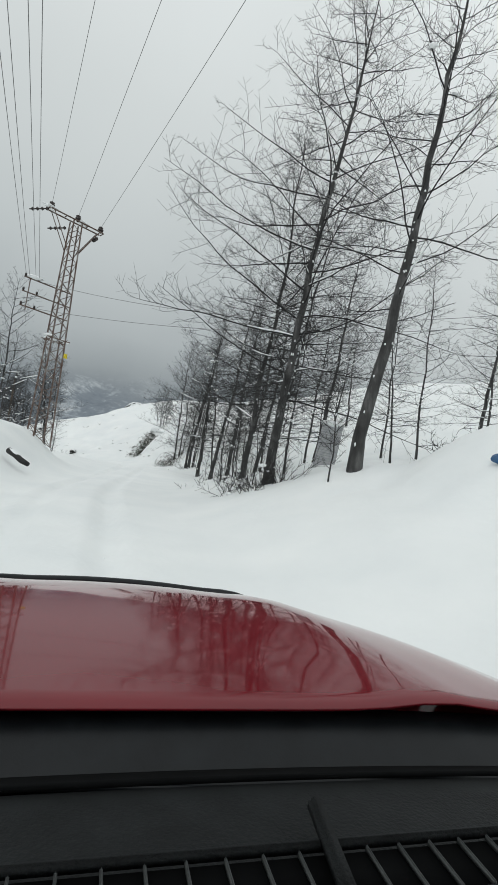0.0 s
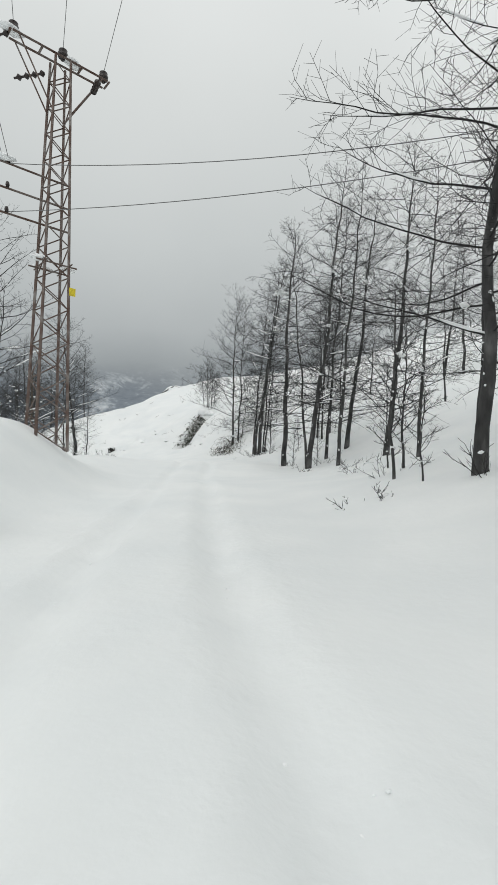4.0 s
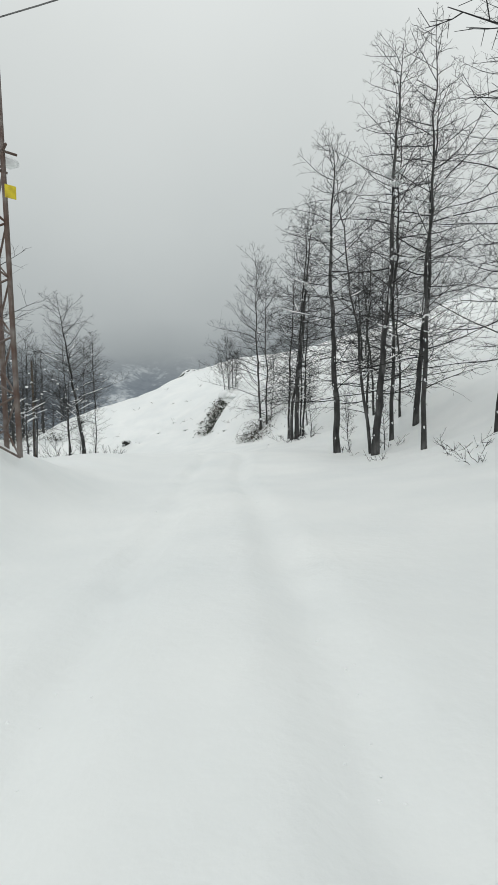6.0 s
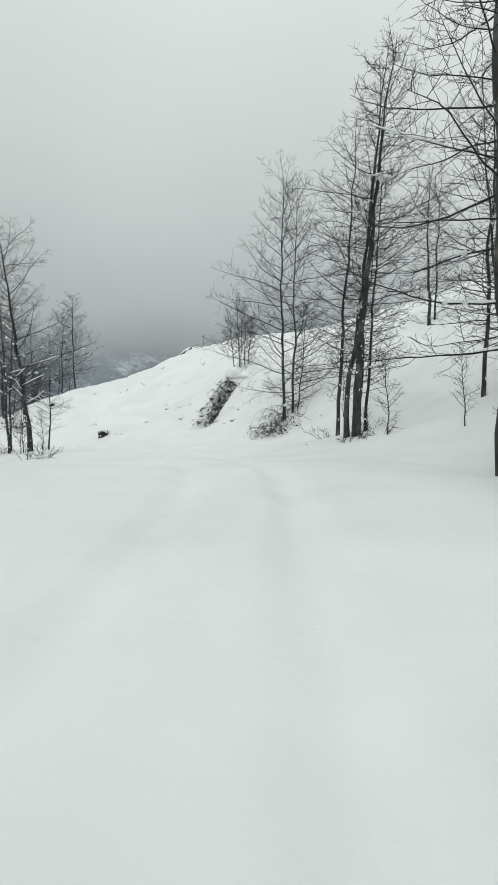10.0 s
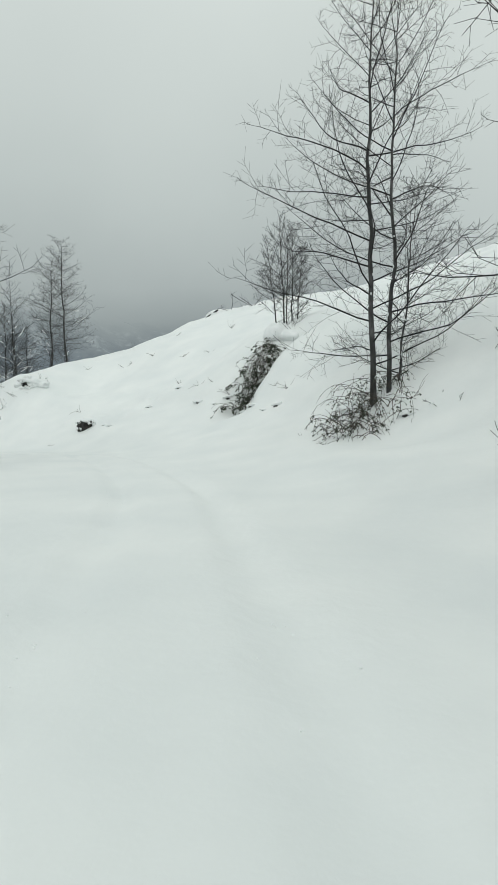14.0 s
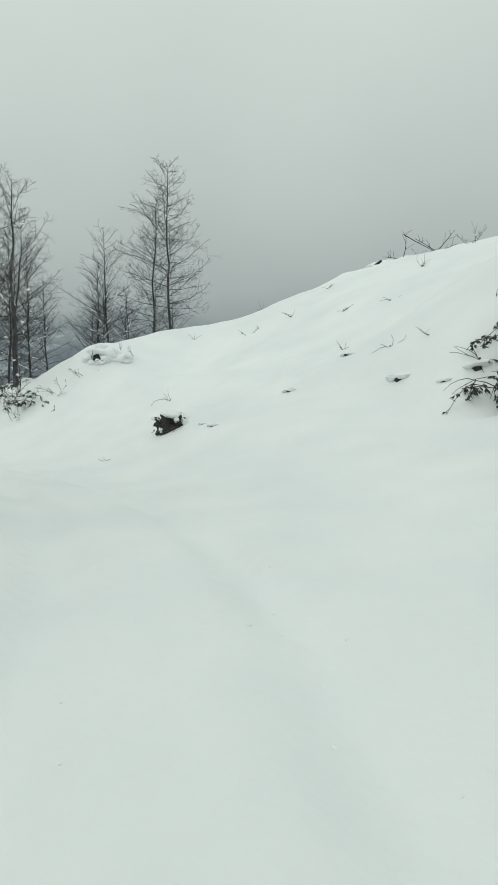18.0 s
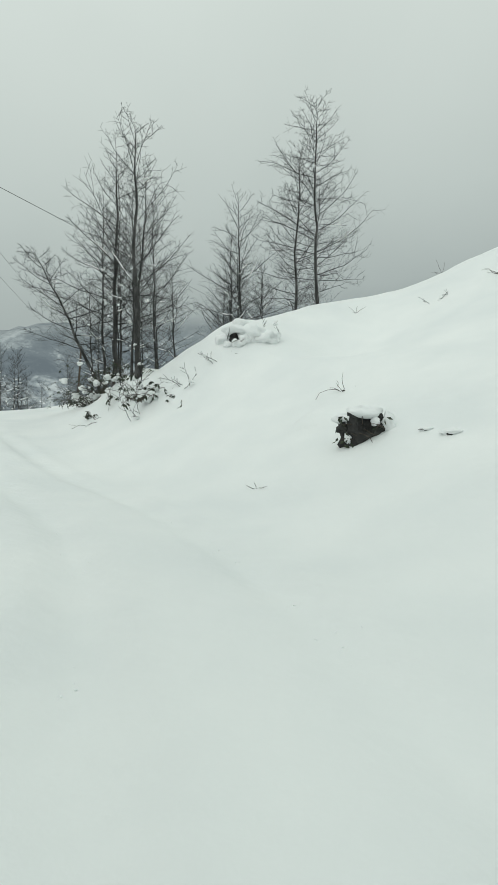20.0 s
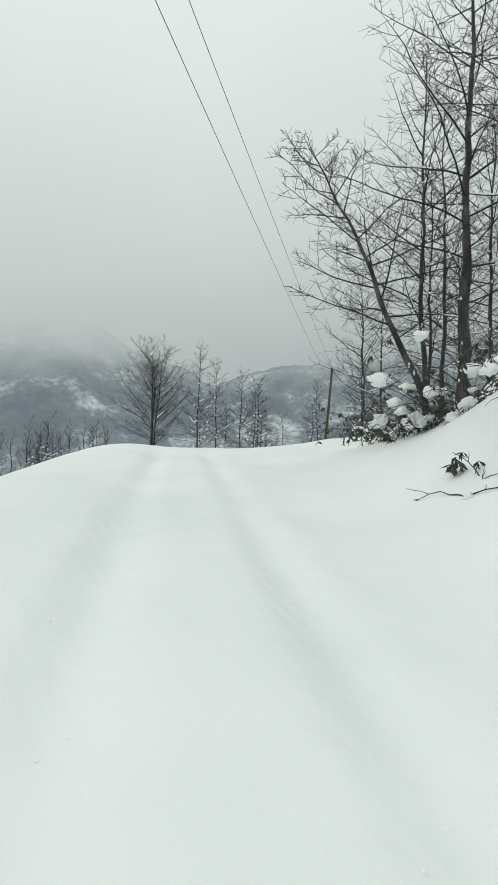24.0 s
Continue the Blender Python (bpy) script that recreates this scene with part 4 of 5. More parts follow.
make_leafy_bush("bank_bush", "dry twiggy bush hanging down the snow bank", 84, [(-22.9, 48.6, 0.8)], 0.8, 1.0, 0.2, 0.1, 0.09, 0.9, 7)
# bush that hangs down the cut of the hill
make_leafy_bush("hanging_bush", "dark tangled bush hanging down a snow cut", 85, [(-5.4, 46.1, 1.0), (-5.65, 45.85, 1.2), (-5.9, 45.65, 1.3), (-6.1, 45.45, 1.2), (-6.25, 45.3, 1.2), (-5.25, 46.3, 0.9), (-6.05, 45.35, 1.0)], 1.15, 2.3, 1.0, 0.1, 0.11, 0.7, 34)
# tangle at the feet of the two-stemmed tree
make_leafy_bush("hanging_bush", "tangle of thin drooping stems with dark leaves", 86, [(-2.0, 38.8, 1.4), (-2.4, 38.4, 1.4), (-1.6, 38.7, 1.2), (-1.1, 39.0, 1.0), (-2.5, 37.9, 1.0), (-1.9, 38.0, 0.9)], 1.9, 2.9, 0.6, 0.1, 0.08, 0.6, 28)
# thin bramble stems that hang down the cut
rs = np.random.RandomState(88)
bramble = tagged(new("bramble"), "thin brown bramble stems hanging down a snow cut", "bramble")
bramble.matrix_basis = Matrix.Translation((-5.9, 45.7, 0))
for i in range(42):
    k0 = rs.uniform(0.0, 0.45)
    k1 = k0 + rs.uniform(0.3, 0.45)
    line = []
    for k in np.linspace(k0, k1, 8):
        u = (k - k0) / (k1 - k0)
        x, y = -5.25 - 1.35 * k + rs.normal(0, 0.035) + 0.22 * (i % 7 - 3) / 3, 46.35 - 1.25 * k + rs.normal(0, 0.035) - 0.18 * (i % 5 - 2) / 2
        line.append((x + 5.9, y - 45.7, gz(x, y) + 0.04 + 0.42 * math.sin(math.pi * min(u + 0.25, 1)) * rs.uniform(0.5, 1.0)))
    tb = Tubes()
    tb.add(np.array(line), np.linspace(0.0065, 0.0035, 8), 4)
    tb.object("stem", DRY, bramble)
# twigs at the feet of the first trees
for i, (x, y, k, n) in enumerate(((3.75, 2.0, 1.3, 26), (4.3, 1.5, 1.2, 22), (3.2, 2.6, 1.0, 18), (3.6, 1.3, 0.9, 16), (3.0, 1.9, 0.8, 14), (3.6, 6.0, 0.9, 8), (2.9, 9.2, 0.9, 6), (0.3, 27.6, 0.9, 9), (0.9, 27.9, 0.7, 7), (1.6, 21.0, 0.7, 5), (-0.4, 36.9, 0.6, 4), (2.9, 13.2, 0.8, 6), (-14.2, 35.4, 1.0, 9), (-12.6, 35.6, 0.9, 8), (-8.2, 20.6, 1.0, 8), (-9.0, 22.2, 0.8, 7), (-9.0, 24.5, 0.8, 8), (-8.6, 27.5, 0.8, 7), (6.9, -1.5, 0.9, 6), (1.0, 37.4, 0.8, 5), (-18.3, 50.9, 0.5, 4), (-14.8, 54.5, 0.7, 4), (-9.2, 66.5, 0.9, 5), (-0.35, 30.7, 0.9, 8), (-0.07, 28.0, 1.0, 10), (-1.06, 29.3, 0.35, 3), (1.65, 6.9, 0.5, 4), (2.2, 6.5, 0.6, 5), (-20.6, 48.25, 0.9, 7), (-21.4, 48.9, 1.3, 9), (-19.7, 49.1, 0.9, 7), (-19.0, 49.6, 0.8, 5), (-6.5, 65.5, 1.3, 8), (-4.4, 46.7, 0.8, 8), (-8.6, 27.0, 1.0, 9), (3.2, 15.0, 0.8, 6), (2.0, 17.4, 0.6, 5), (2.9, 20.4, 0.7, 6), (0.9, 29.6, 1.1, 9))):
    s = make_shrub("bare_shrub", "thin leafless shrub sticking out of the snow", 100 + i, k, n, 1.0, TWIG, 2, 6)
    s.matrix_basis = Matrix.Translation((x, y, gz(x, y)))

# ---- small tufts, roots and stalks along the snow banks ----
for i, (x, y, k) in enumerate(((-8.7, 47.1, 1), (-7.0, 45.6, 1.2), (-5.9, 44.7, 1.3), (-10.2, 49.4, 0.9), (-7.9, 46.6, 0.8), (-14.9, 48.2, 1.3), (-0.97, 37.95, 1.6), (-9.3, 52.5, 1.2), (-13.4, 55.0, 1.2), (-15.6, 57.6, 1.0), (-17.2, 54.0, 1.0), (-8.5, 55.5, 1.4), (-19.4, 50.3, 1.0), (-3.2, 36.8, 0.8), (-3.8, 38.6, 0.5), (-14.7, 45.0, 0.5), (1.8, 20.2, 0.5), (1.2, 20.8, 0.4), (0.9, 33.6, 0.6), (2.2, 36.5, 0.7), (-10.9, 53.0, 0.9), (-12.5, 57.5, 1.1), (-4.4, 43.0, 1.0), (-4.9, 43.6, 0.8))):
    rs = np.random.RandomState(200 + i)
    root = tagged(new("grass_tuft"), "dark tuft of dead stalks poking through snow", "dead plant", "dead tufts")
    root.matrix_basis = Matrix.Translation((x, y, gz(x, y)))
    tb = Tubes()
    for _ in range(rs.randint(5, 10)):
        a = rs.uniform(0, 6.28)
        tb.add(branch_line(rs, (0, 0, -0.04), (math.cos(a), math.sin(a), rs.uniform(0.2, 1.2)), 0.42 * k * rs.uniform(0.4, 1.3), 4, -0.35, 0.22), np.linspace(0.006, 0.003, 5), 4, tip=False)
    tb.object("stalk", DRY, root)
    bm = bmesh.new()
    lump(bm, (0, -0.01, -0.01), (0.03 * k, 0.03 * k, 0.022 * k), i, 0.7, 1)
    part("root_clod", bm, ROCK, root, "dark earth clod")

# ---- washed-out hollow with dark rock under a snow lip ----
hx, hy = -13.5, 45.85
hz = gz(hx, hy)
hollow = tagged(new("rock_hollow"), "dark wet rock hollow under an overhanging snow lip", "rock")
hollow.matrix_basis = Matrix.Translation((hx, hy, hz)) @ Matrix.Rotation(radians(28), 4, "Z")
for i, (dx, dy, dz, a, b, c) in enumerate(((0.04, 0.10, 0.06, 0.25, 0.20, 0.25), (-0.17, 0.04, 0.0, 0.13, 0.13, 0.21), (-0.30, 0.03, 0.13, 0.09, 0.09, 0.09), (0.26, 0.02, -0.08, 0.09, 0.09, 0.13), (0.2, 0.06, 0.2, 0.09, 0.08, 0.12))):
    bm = bmesh.new()
    lump(bm, (dx, dy, dz), (a, b, c), i + 3, 0.9, 3)
    part("rock", bm, ROCK, hollow)
for i, (dx, dy, dz, a, b, c) in enumerate(((-0.02, 0.12, 0.36, 0.26, 0.24, 0.10), (-0.30, 0.06, 0.28, 0.13, 0.14, 0.08), (0.33, 0.08, 0.17, 0.10, 0.13, 0.20), (0.16, -0.06, -0.17, 0.13, 0.10, 0.07), (-0.08, -0.05, -0.20, 0.18, 0.10, 0.06), (-0.22, -0.06, 0.02, 0.05, 0.05, 0.09), (0.13, -0.10, 0.24, 0.06, 0.05, 0.07))):
    bm = bmesh.new()
    lump(bm, (dx, dy, dz), (a, b, c), i + 11, 0.5, 3)
    part("snow_lip", bm, SNOW_LUMP, hollow, "overhanging snow")
rs = np.random.RandomState(77)
for i in range(9):
    tb = Tubes()
    tb.add(branch_line(rs, (rs.uniform(-0.35, 0.3), -0.08, rs.uniform(-0.05, 0.3)), (rs.normal(0, 1), -0.5, rs.normal(0.1, 0.6)), rs.uniform(0.15, 0.4), 4, -0.3, 0.2), np.linspace(0.009, 0.004, 5), 5)
    tb.object("root", DRY, hollow)
dark_v, dark_f = [], []
for i in range(26):
    leaf_blade(dark_v, dark_f, np.array([rs.choice([-0.3, -0.22, 0.24, 0.3]) + rs.normal(0, 0.05), -0.09, rs.uniform(-0.1, 0.32)]), np.array([rs.normal(0, 0.6), -0.3, -0.5]), rs.uniform(0.06, 0.12), 0.02, rs)
ob = mesh_object("foliage", dark_v, dark_f, LEAF, False)
ob.parent = hollow
tagged(ob, "dark hanging leaves", kind="stuff")

# ---- small holes along the foot of the cut, where dark earth shows under the snow ----
for i, (x, y, k) in enumerate(((-8.46, 45.95, 1.0), (-7.03, 45.5, 1.0), (-6.25, 43.99, 0.7), (-5.86, 43.74, 1.0), (-4.8, 42.61, 1.0), (-11.03, 47.02, 0.7), (-12.31, 45.53, 0.5), (-12.66, 45.75, 0.35), (-9.86, 47.97, 0.8), (-5.3, 42.9, 0.5), (-7.6, 45.3, 0.5), (-1.23, 37.41, 0.9))):
    e = 0.15
    down = unit(np.array([gz(x - e, y) - gz(x + e, y), gz(x, y - e) - gz(x, y + e), 0.0]))
    rs = np.random.RandomState(400 + i)
    root = tagged(new("earth_hole"), "small dark earth hole under a snow lip in the bank", "hole", "holes in the bank")
    root.matrix_basis = Matrix.Translation((x, y, gz(x, y))) @ Matrix.Rotation(math.atan2(down[1], down[0]) + math.pi / 2, 4, "Z")
    bm = bmesh.new()
    lump(bm, (0, 0.02, -0.005), (0.12 * k, 0.08 * k, 0.075 * k), i + 91, 0.9, 2)
    part("earth", bm, ROCK, root, "dark wet earth")
    for dx, dz, w in ((0.03, 0.075, 0.24), (-0.10, 0.045, 0.17)):
        bm = bmesh.new()
        lump(bm, (dx * k, 0.10 * k, dz * k), (w * k, 0.2 * k, 0.075 * k), i + 17, 0.35, 3)
        part("snow_lip", bm, SNOW_LUMP, root, "soft overhanging snow")
    for _ in range(i % 2):
        tb = Tubes()
        tb.add(branch_line(rs, (rs.uniform(-0.1, 0.1) * k, -0.04, 0.02), (rs.normal(0, 1), -0.5, rs.normal(0.2, 0.5)), 0.22 * k * rs.uniform(0.6, 1.4), 4, -0.2, 0.2), np.linspace(0.007, 0.003, 5), 4)
        tb.object("root", DRY, root)

# ---- broken branches standing on the ridge beside the log ----
rs = np.random.RandomState(500)
for i, (x, y, ways) in enumerate(((-9.9, 63.9, ((0.15, 0.1, 1.0, 1.5), (1.0, 0.2, -0.55, 2.3), (-0.8, 0.1, 0.45, 1.2))), (-8.2, 64.6, ((0.5, 0.0, 0.7, 1.3), (-0.6, 0.1, 0.5, 1.5), (0.9, 0.1, 0.25, 1.0))))):
    root = tagged(new("broken_branch"), "broken bare branch sticking up from the snow ridge", "branch", "broken branches")
    root.matrix_basis = Matrix.Translation((x, y, gz(x, y)))
    for wx, wy, wz, ln in ways:
        tb = Tubes()
        line = branch_line(rs, (0, 0, 1.25 if wz < 0 else -0.1), (wx, wy, wz), ln, 6, 0.0, 0.06)
        tb.add(line, np.linspace(0.024, 0.01, 7), 5)
        for j in range(4):
            q, d = limb_points(line, rs.uniform(0.3, 0.95))
            tb.add(branch_line(rs, q, side_way(rs, d, 0.1, 45), rs.uniform(0.25, 0.6), 3, 0.1, 0.15), np.linspace(0.010, 0.006, 4), 4)
        tb.object("bough", TWIG, root)

# ---- stump under snow clods on the brow of the hill ----
sx, sy = -18.9, 50.05
stump = tagged(new("snowy_stump"), "dark rotten stump under clods of snow", "stump")
stump.matrix_basis = Matrix.Translation((sx, sy, gz(sx, sy) - 0.09))
for i, (dx, dy, dz, a, b, c) in enumerate(((0.0, 0.0, 0.10, 0.16, 0.13, 0.17), (0.22, 0.1, 0.05, 0.10, 0.08, 0.08))):
    bm = bmesh.new()
    lump(bm, (dx, dy, dz), (a, b, c), i + 61, 0.9, 3)
    part("rotten_wood", bm, ROCK, stump)
for i, (dx, dy, dz, a, b, c) in enumerate(((0.0, 0.16, 0.42, 0.42, 0.34, 0.2), (0.45, 0.24, 0.26, 0.34, 0.3, 0.26), (-0.4, 0.14, 0.16, 0.26, 0.24, 0.2), (0.8, 0.36, 0.14, 0.3, 0.28, 0.2), (0.16, -0.14, 0.02, 0.14, 0.12, 0.1), (0.34, -0.02, 0.12, 0.16, 0.14, 0.13), (-0.15, -0.1, 0.0, 0.16, 0.12, 0.09))):
    bm = bmesh.new()
    lump(bm, (dx, dy, dz), (a, b, c), i + 71, 0.7, 3)
    part("snow_clod", bm, SNOW_LUMP, stump, "rounded clod of snow")
rs = np.random.RandomState(78)
for i in range(5):
    tb = Tubes()
    tb.add(branch_line(rs, (rs.uniform(-0.2, 0.3), -0.1, rs.uniform(0.0, 0.25)), (rs.normal(0, 1), -0.6, rs.normal(0.1, 0.6)), rs.uniform(0.2, 0.5), 4, -0.3, 0.2), np.linspace(0.010, 0.004, 5), 5)
    tb.object("root", DRY, stump)

# ---- snow lips and cornices along the ridge ----
for i, (x, y, a, b, c, t) in enumerate(((-11.1, 65.8, 1.2, 0.8, 0.6, 30), (-5.12, 46.5, 0.46, 0.3, 0.42, -20), (-4.6, 46.45, 0.55, 0.3, 0.24, -10))):
    bm = bmesh.new()
    lump(bm, (0, 0, 0), (a, b, c), i + 31, 0.4, 3)
    me = bpy.data.meshes.new("snow_cornice")
    bm.to_mesh(me)
    bm.free()
    me.materials.append(SNOW_LUMP)
    me.polygons.foreach_set("use_smooth", [True] * len(me.polygons))
    ob = tagged(new("snow_cornice", me), "wind-rounded snow cornice on the ridge", "snow drift", "snow cornices")
    ob.matrix_basis = Matrix.Translation((x, y, gz(x, y) + (0.1 if i == 0 else -0.05))) @ Matrix.Rotation(radians(t), 4, "Z")
# dark split log lying under the ridge's tip, and the log in the left bank
for x, y, dz, ln, t, tilt, r, lab in ((-11.9, 64.9, 0.85, 1.8, 10, -33, 0.09, "dark broken log under the ridge cornice"), (-3.15, 4.6, 0.34, 1.05, -35, 20, 0.095, "dark sawn log sticking out of the snow bank")):
    root = tagged(new("log"), lab, "log")
    root.matrix_basis = Matrix.Translation((x, y, gz(x, y) + dz)) @ Matrix.Rotation(radians(t), 4, "Z") @ Matrix.Rotation(radians(tilt), 4, "Y")
    tb = Tubes()
    tb.add(np.array([(-ln / 2, 0, 0), (-ln / 5, 0.02, 0.01), (ln / 5, -0.01, 0.0), (ln / 2, 0.02, 0.02)]), (r, r * 0.95, r * 0.9, r * 0.7), 10)
    tb.object("trunk_piece", TWIG, root)
    bm = bmesh.new()
    lump(bm, (-ln * 0.25, 0, r * 0.8), (ln * 0.25, r * 0.9, r * 0.5), 5, 0.6, 2)
    part("snow_cap", bm, SNOW_LUMP, root)

# ---- crumbs of broken snow in the wheel ruts ----
rs = np.random.RandomState(303)
spots = []
while len(spots) < 1200:
    k = rs.randint(4, len(LINE) - 20)
    u = rs.uniform()
    p, q = LINE[k], LINE[k + 1]
    side = np.array([q[1] - p[1], p[0] - q[0]]) / (np.hypot(q[0] - p[0], q[1] - p[1]) + 1e-9)
    s_here = LINE_S[k] + u * (LINE_S[k + 1] - LINE_S[k])
    if math.sin(s_here * 0.9) + 0.7 * math.sin(s_here * 2.3 + 1) < -0.3:
        continue
    off = rut_centre(s_here) + rs.choice([-0.62, 0.62]) + rs.normal(0, 0.10)
    x, y = p[:2] + u * (q[:2] - p[:2]) + side * off
    if math.hypot(x - 2.8, y + 10.6) > 4.5:
        spots.append((x, y))
spots = np.array(spots)
ball = bmesh.new()
bmesh.ops.create_icosphere(ball, subdivisions=1, radius=1.0)
ball_v = np.array([v.co for v in ball.verts])
ball_f = np.array([[v.index for v in f.verts] for f in ball.faces])
ball.free()
cv, cf = [], []
for k, ((x, y), z) in enumerate(zip(spots, ground_z(spots[:, 0], spots[:, 1]))):
    r = rs.uniform(0.003, 0.009)
    cv.append(ball_v * rs.uniform(0.7, 1.3, (len(ball_v), 1)) * (r * 1.3, r, r * 0.8) + (x, y, z + r * 0.2))
    cf.append(ball_f + k * len(ball_v))
me = bpy.data.meshes.new("snow_crumbs")
me.from_pydata(np.concatenate(cv).tolist(), [], np.concatenate(cf).tolist())
me.materials.append(SNOW_LUMP)
tagged(new("snow_crumbs", me), "loose crumbs of snow scattered in the wheel ruts", "snow", kind="stuff")

# ---- grey corrugated panel leaning in the snow, and the blue scrap in the mound ----
panel = tagged(new("corrugated_panel"), "grey corrugated sheet panel leaning in deep snow", "sheet panel")
panel.matrix_basis = Matrix.Translation((6.05, 5.5, gz(6.05, 5.5) - 0.25)) @ Matrix.Rotation(radians(-8), 4, "Z") @ Matrix.Rotation(radians(7), 4, "Y")
vs, fs = [], []
rows_n = 60
for side in (0, 1):
    for i in range(rows_n + 1):
        z = 1.65 * i / rows_n
        yy = 0.012 * math.sin(i * 2.1) + (0.0 if side == 0 else 0.03)
        vs += [(-0.34, yy, z), (0.34, yy, z)]
half = 2 * (rows_n + 1)
for i in range(rows_n):
    a = 2 * i
    fs += [(a, a + 1, a + 3, a + 2), (half + a + 1, half + a, half + a + 2, half + a + 3), (a, a + 2, half + a + 2, half + a), (a + 1, half + a + 1, half + a + 3, a + 3)]
fs += [(0, half, half + 1, 1), (half - 2, half - 1, 2 * half - 1, 2 * half - 2)]
sheet = mesh_object("sheet", vs, fs, ZINC, False)
sheet.parent = panel
bm = bmesh.new()
lump(bm, (0, 0.01, 1.68), (0.36, 0.1, 0.09), 4, 0.4, 3)
part("snow_cap", bm, SNOW_LUMP, panel)
BLUE = material("blue_plastic", [(0.3, (0.02, 0.07, 0.16)), (0.7, (0.04, 0.14, 0.3))], 9.0, 0.5, 0.1, 40.0)
bm = bmesh.new()
lump(bm, (0, 0, 0), (0.16, 0.06, 0.09), 8, 0.6, 3)
me = bpy.data.meshes.new("blue_tarpaulin")
bm.to_mesh(me)
bm.free()
me.materials.append(BLUE)
scrap = tagged(new("blue_tarpaulin", me), "crumpled blue plastic tarpaulin showing through a snow mound", "tarpaulin")
scrap.matrix_basis = Matrix.Translation((6.75, -3.75, gz(6.75, -3.75) + 0.02))


# ---- distant mountains across the valley, glowing with painted haze and fading into the cloud ----
def mountain_material():
    m = bpy.data.materials.new("haze_painted_mountainside")
    m.use_nodes = True
    nt = m.node_tree
    nt.nodes.clear()
    out = nt.nodes.new("ShaderNodeOutputMaterial")
    co = nt.nodes.new("ShaderNodeTexCoord")
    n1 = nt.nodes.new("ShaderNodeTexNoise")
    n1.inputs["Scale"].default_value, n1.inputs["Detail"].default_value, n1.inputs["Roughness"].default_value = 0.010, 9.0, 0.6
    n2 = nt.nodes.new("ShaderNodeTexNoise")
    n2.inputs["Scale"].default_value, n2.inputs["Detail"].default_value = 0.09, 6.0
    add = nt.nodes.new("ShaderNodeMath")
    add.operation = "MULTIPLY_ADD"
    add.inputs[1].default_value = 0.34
    # blue-grey haze is mixed into the forest and snow colours
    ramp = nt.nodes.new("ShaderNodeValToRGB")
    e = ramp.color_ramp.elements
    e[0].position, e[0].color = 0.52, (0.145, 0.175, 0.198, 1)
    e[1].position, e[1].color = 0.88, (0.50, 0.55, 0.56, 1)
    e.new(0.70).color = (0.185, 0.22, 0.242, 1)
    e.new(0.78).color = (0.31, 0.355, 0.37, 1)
    # the slopes glow by themselves instead of catching light
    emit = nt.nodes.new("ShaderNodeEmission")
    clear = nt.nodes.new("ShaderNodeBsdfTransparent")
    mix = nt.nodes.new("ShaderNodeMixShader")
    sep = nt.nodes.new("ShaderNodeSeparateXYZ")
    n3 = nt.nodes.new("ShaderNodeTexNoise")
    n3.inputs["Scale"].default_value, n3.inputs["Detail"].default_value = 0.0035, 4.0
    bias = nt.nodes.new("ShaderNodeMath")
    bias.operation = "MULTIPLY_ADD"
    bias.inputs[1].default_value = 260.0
    # turns clear with height, which stands in for the mist and cloud
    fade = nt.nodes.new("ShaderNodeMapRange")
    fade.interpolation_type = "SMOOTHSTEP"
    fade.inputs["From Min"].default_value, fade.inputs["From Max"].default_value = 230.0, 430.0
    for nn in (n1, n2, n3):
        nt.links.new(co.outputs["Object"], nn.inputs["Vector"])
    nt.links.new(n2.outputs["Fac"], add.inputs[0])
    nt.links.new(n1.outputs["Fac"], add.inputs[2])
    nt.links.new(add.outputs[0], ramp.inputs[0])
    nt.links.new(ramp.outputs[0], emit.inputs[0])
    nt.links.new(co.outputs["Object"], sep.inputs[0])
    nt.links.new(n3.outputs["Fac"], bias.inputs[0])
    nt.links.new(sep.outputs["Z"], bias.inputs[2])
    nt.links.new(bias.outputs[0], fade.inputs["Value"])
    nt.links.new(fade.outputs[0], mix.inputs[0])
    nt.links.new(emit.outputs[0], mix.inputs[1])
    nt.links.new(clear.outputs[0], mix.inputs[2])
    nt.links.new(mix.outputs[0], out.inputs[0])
    return m


na, nr = 420, 60
mv, mf = [], []
for i in range(na):
    az = 2 * math.pi * i / na
    for j in range(nr):
        f = j / (nr - 1)
        r = 650 + 1100 * f
        x, y = -r * math.sin(az), r * math.cos(az)
        p = Vector((x * 0.0011, y * 0.0011, 0.3))
        rise = 0.72 + 0.55 * noise.noise(p) + 0.28 * noise.noise(p * 2.3) + 0.10 * noise.noise(p * 5.5)
        spur = math.exp(-(((math.degrees(az) - 81.0) / 5.5) ** 2) - ((f - 0.45) / 0.16) ** 2)
        z = -130 + 640 * f**0.9 * max(0.3, rise) + 30 * spur + 14 * noise.noise(p * 16) + 6 * noise.noise(p * 40)
        mv.append((x - 15, y + 25, z))
for i in range(na):
    k = (i + 1) % na
    for j in range(nr - 1):
        mf.append((i * nr + j, k * nr + j, k * nr + j + 1, i * nr + j + 1))
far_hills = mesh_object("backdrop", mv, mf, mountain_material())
tagged(far_hills, "distant forested mountains with snow clearings and painted haze, fading out into cloud", "mountains", kind="structure")


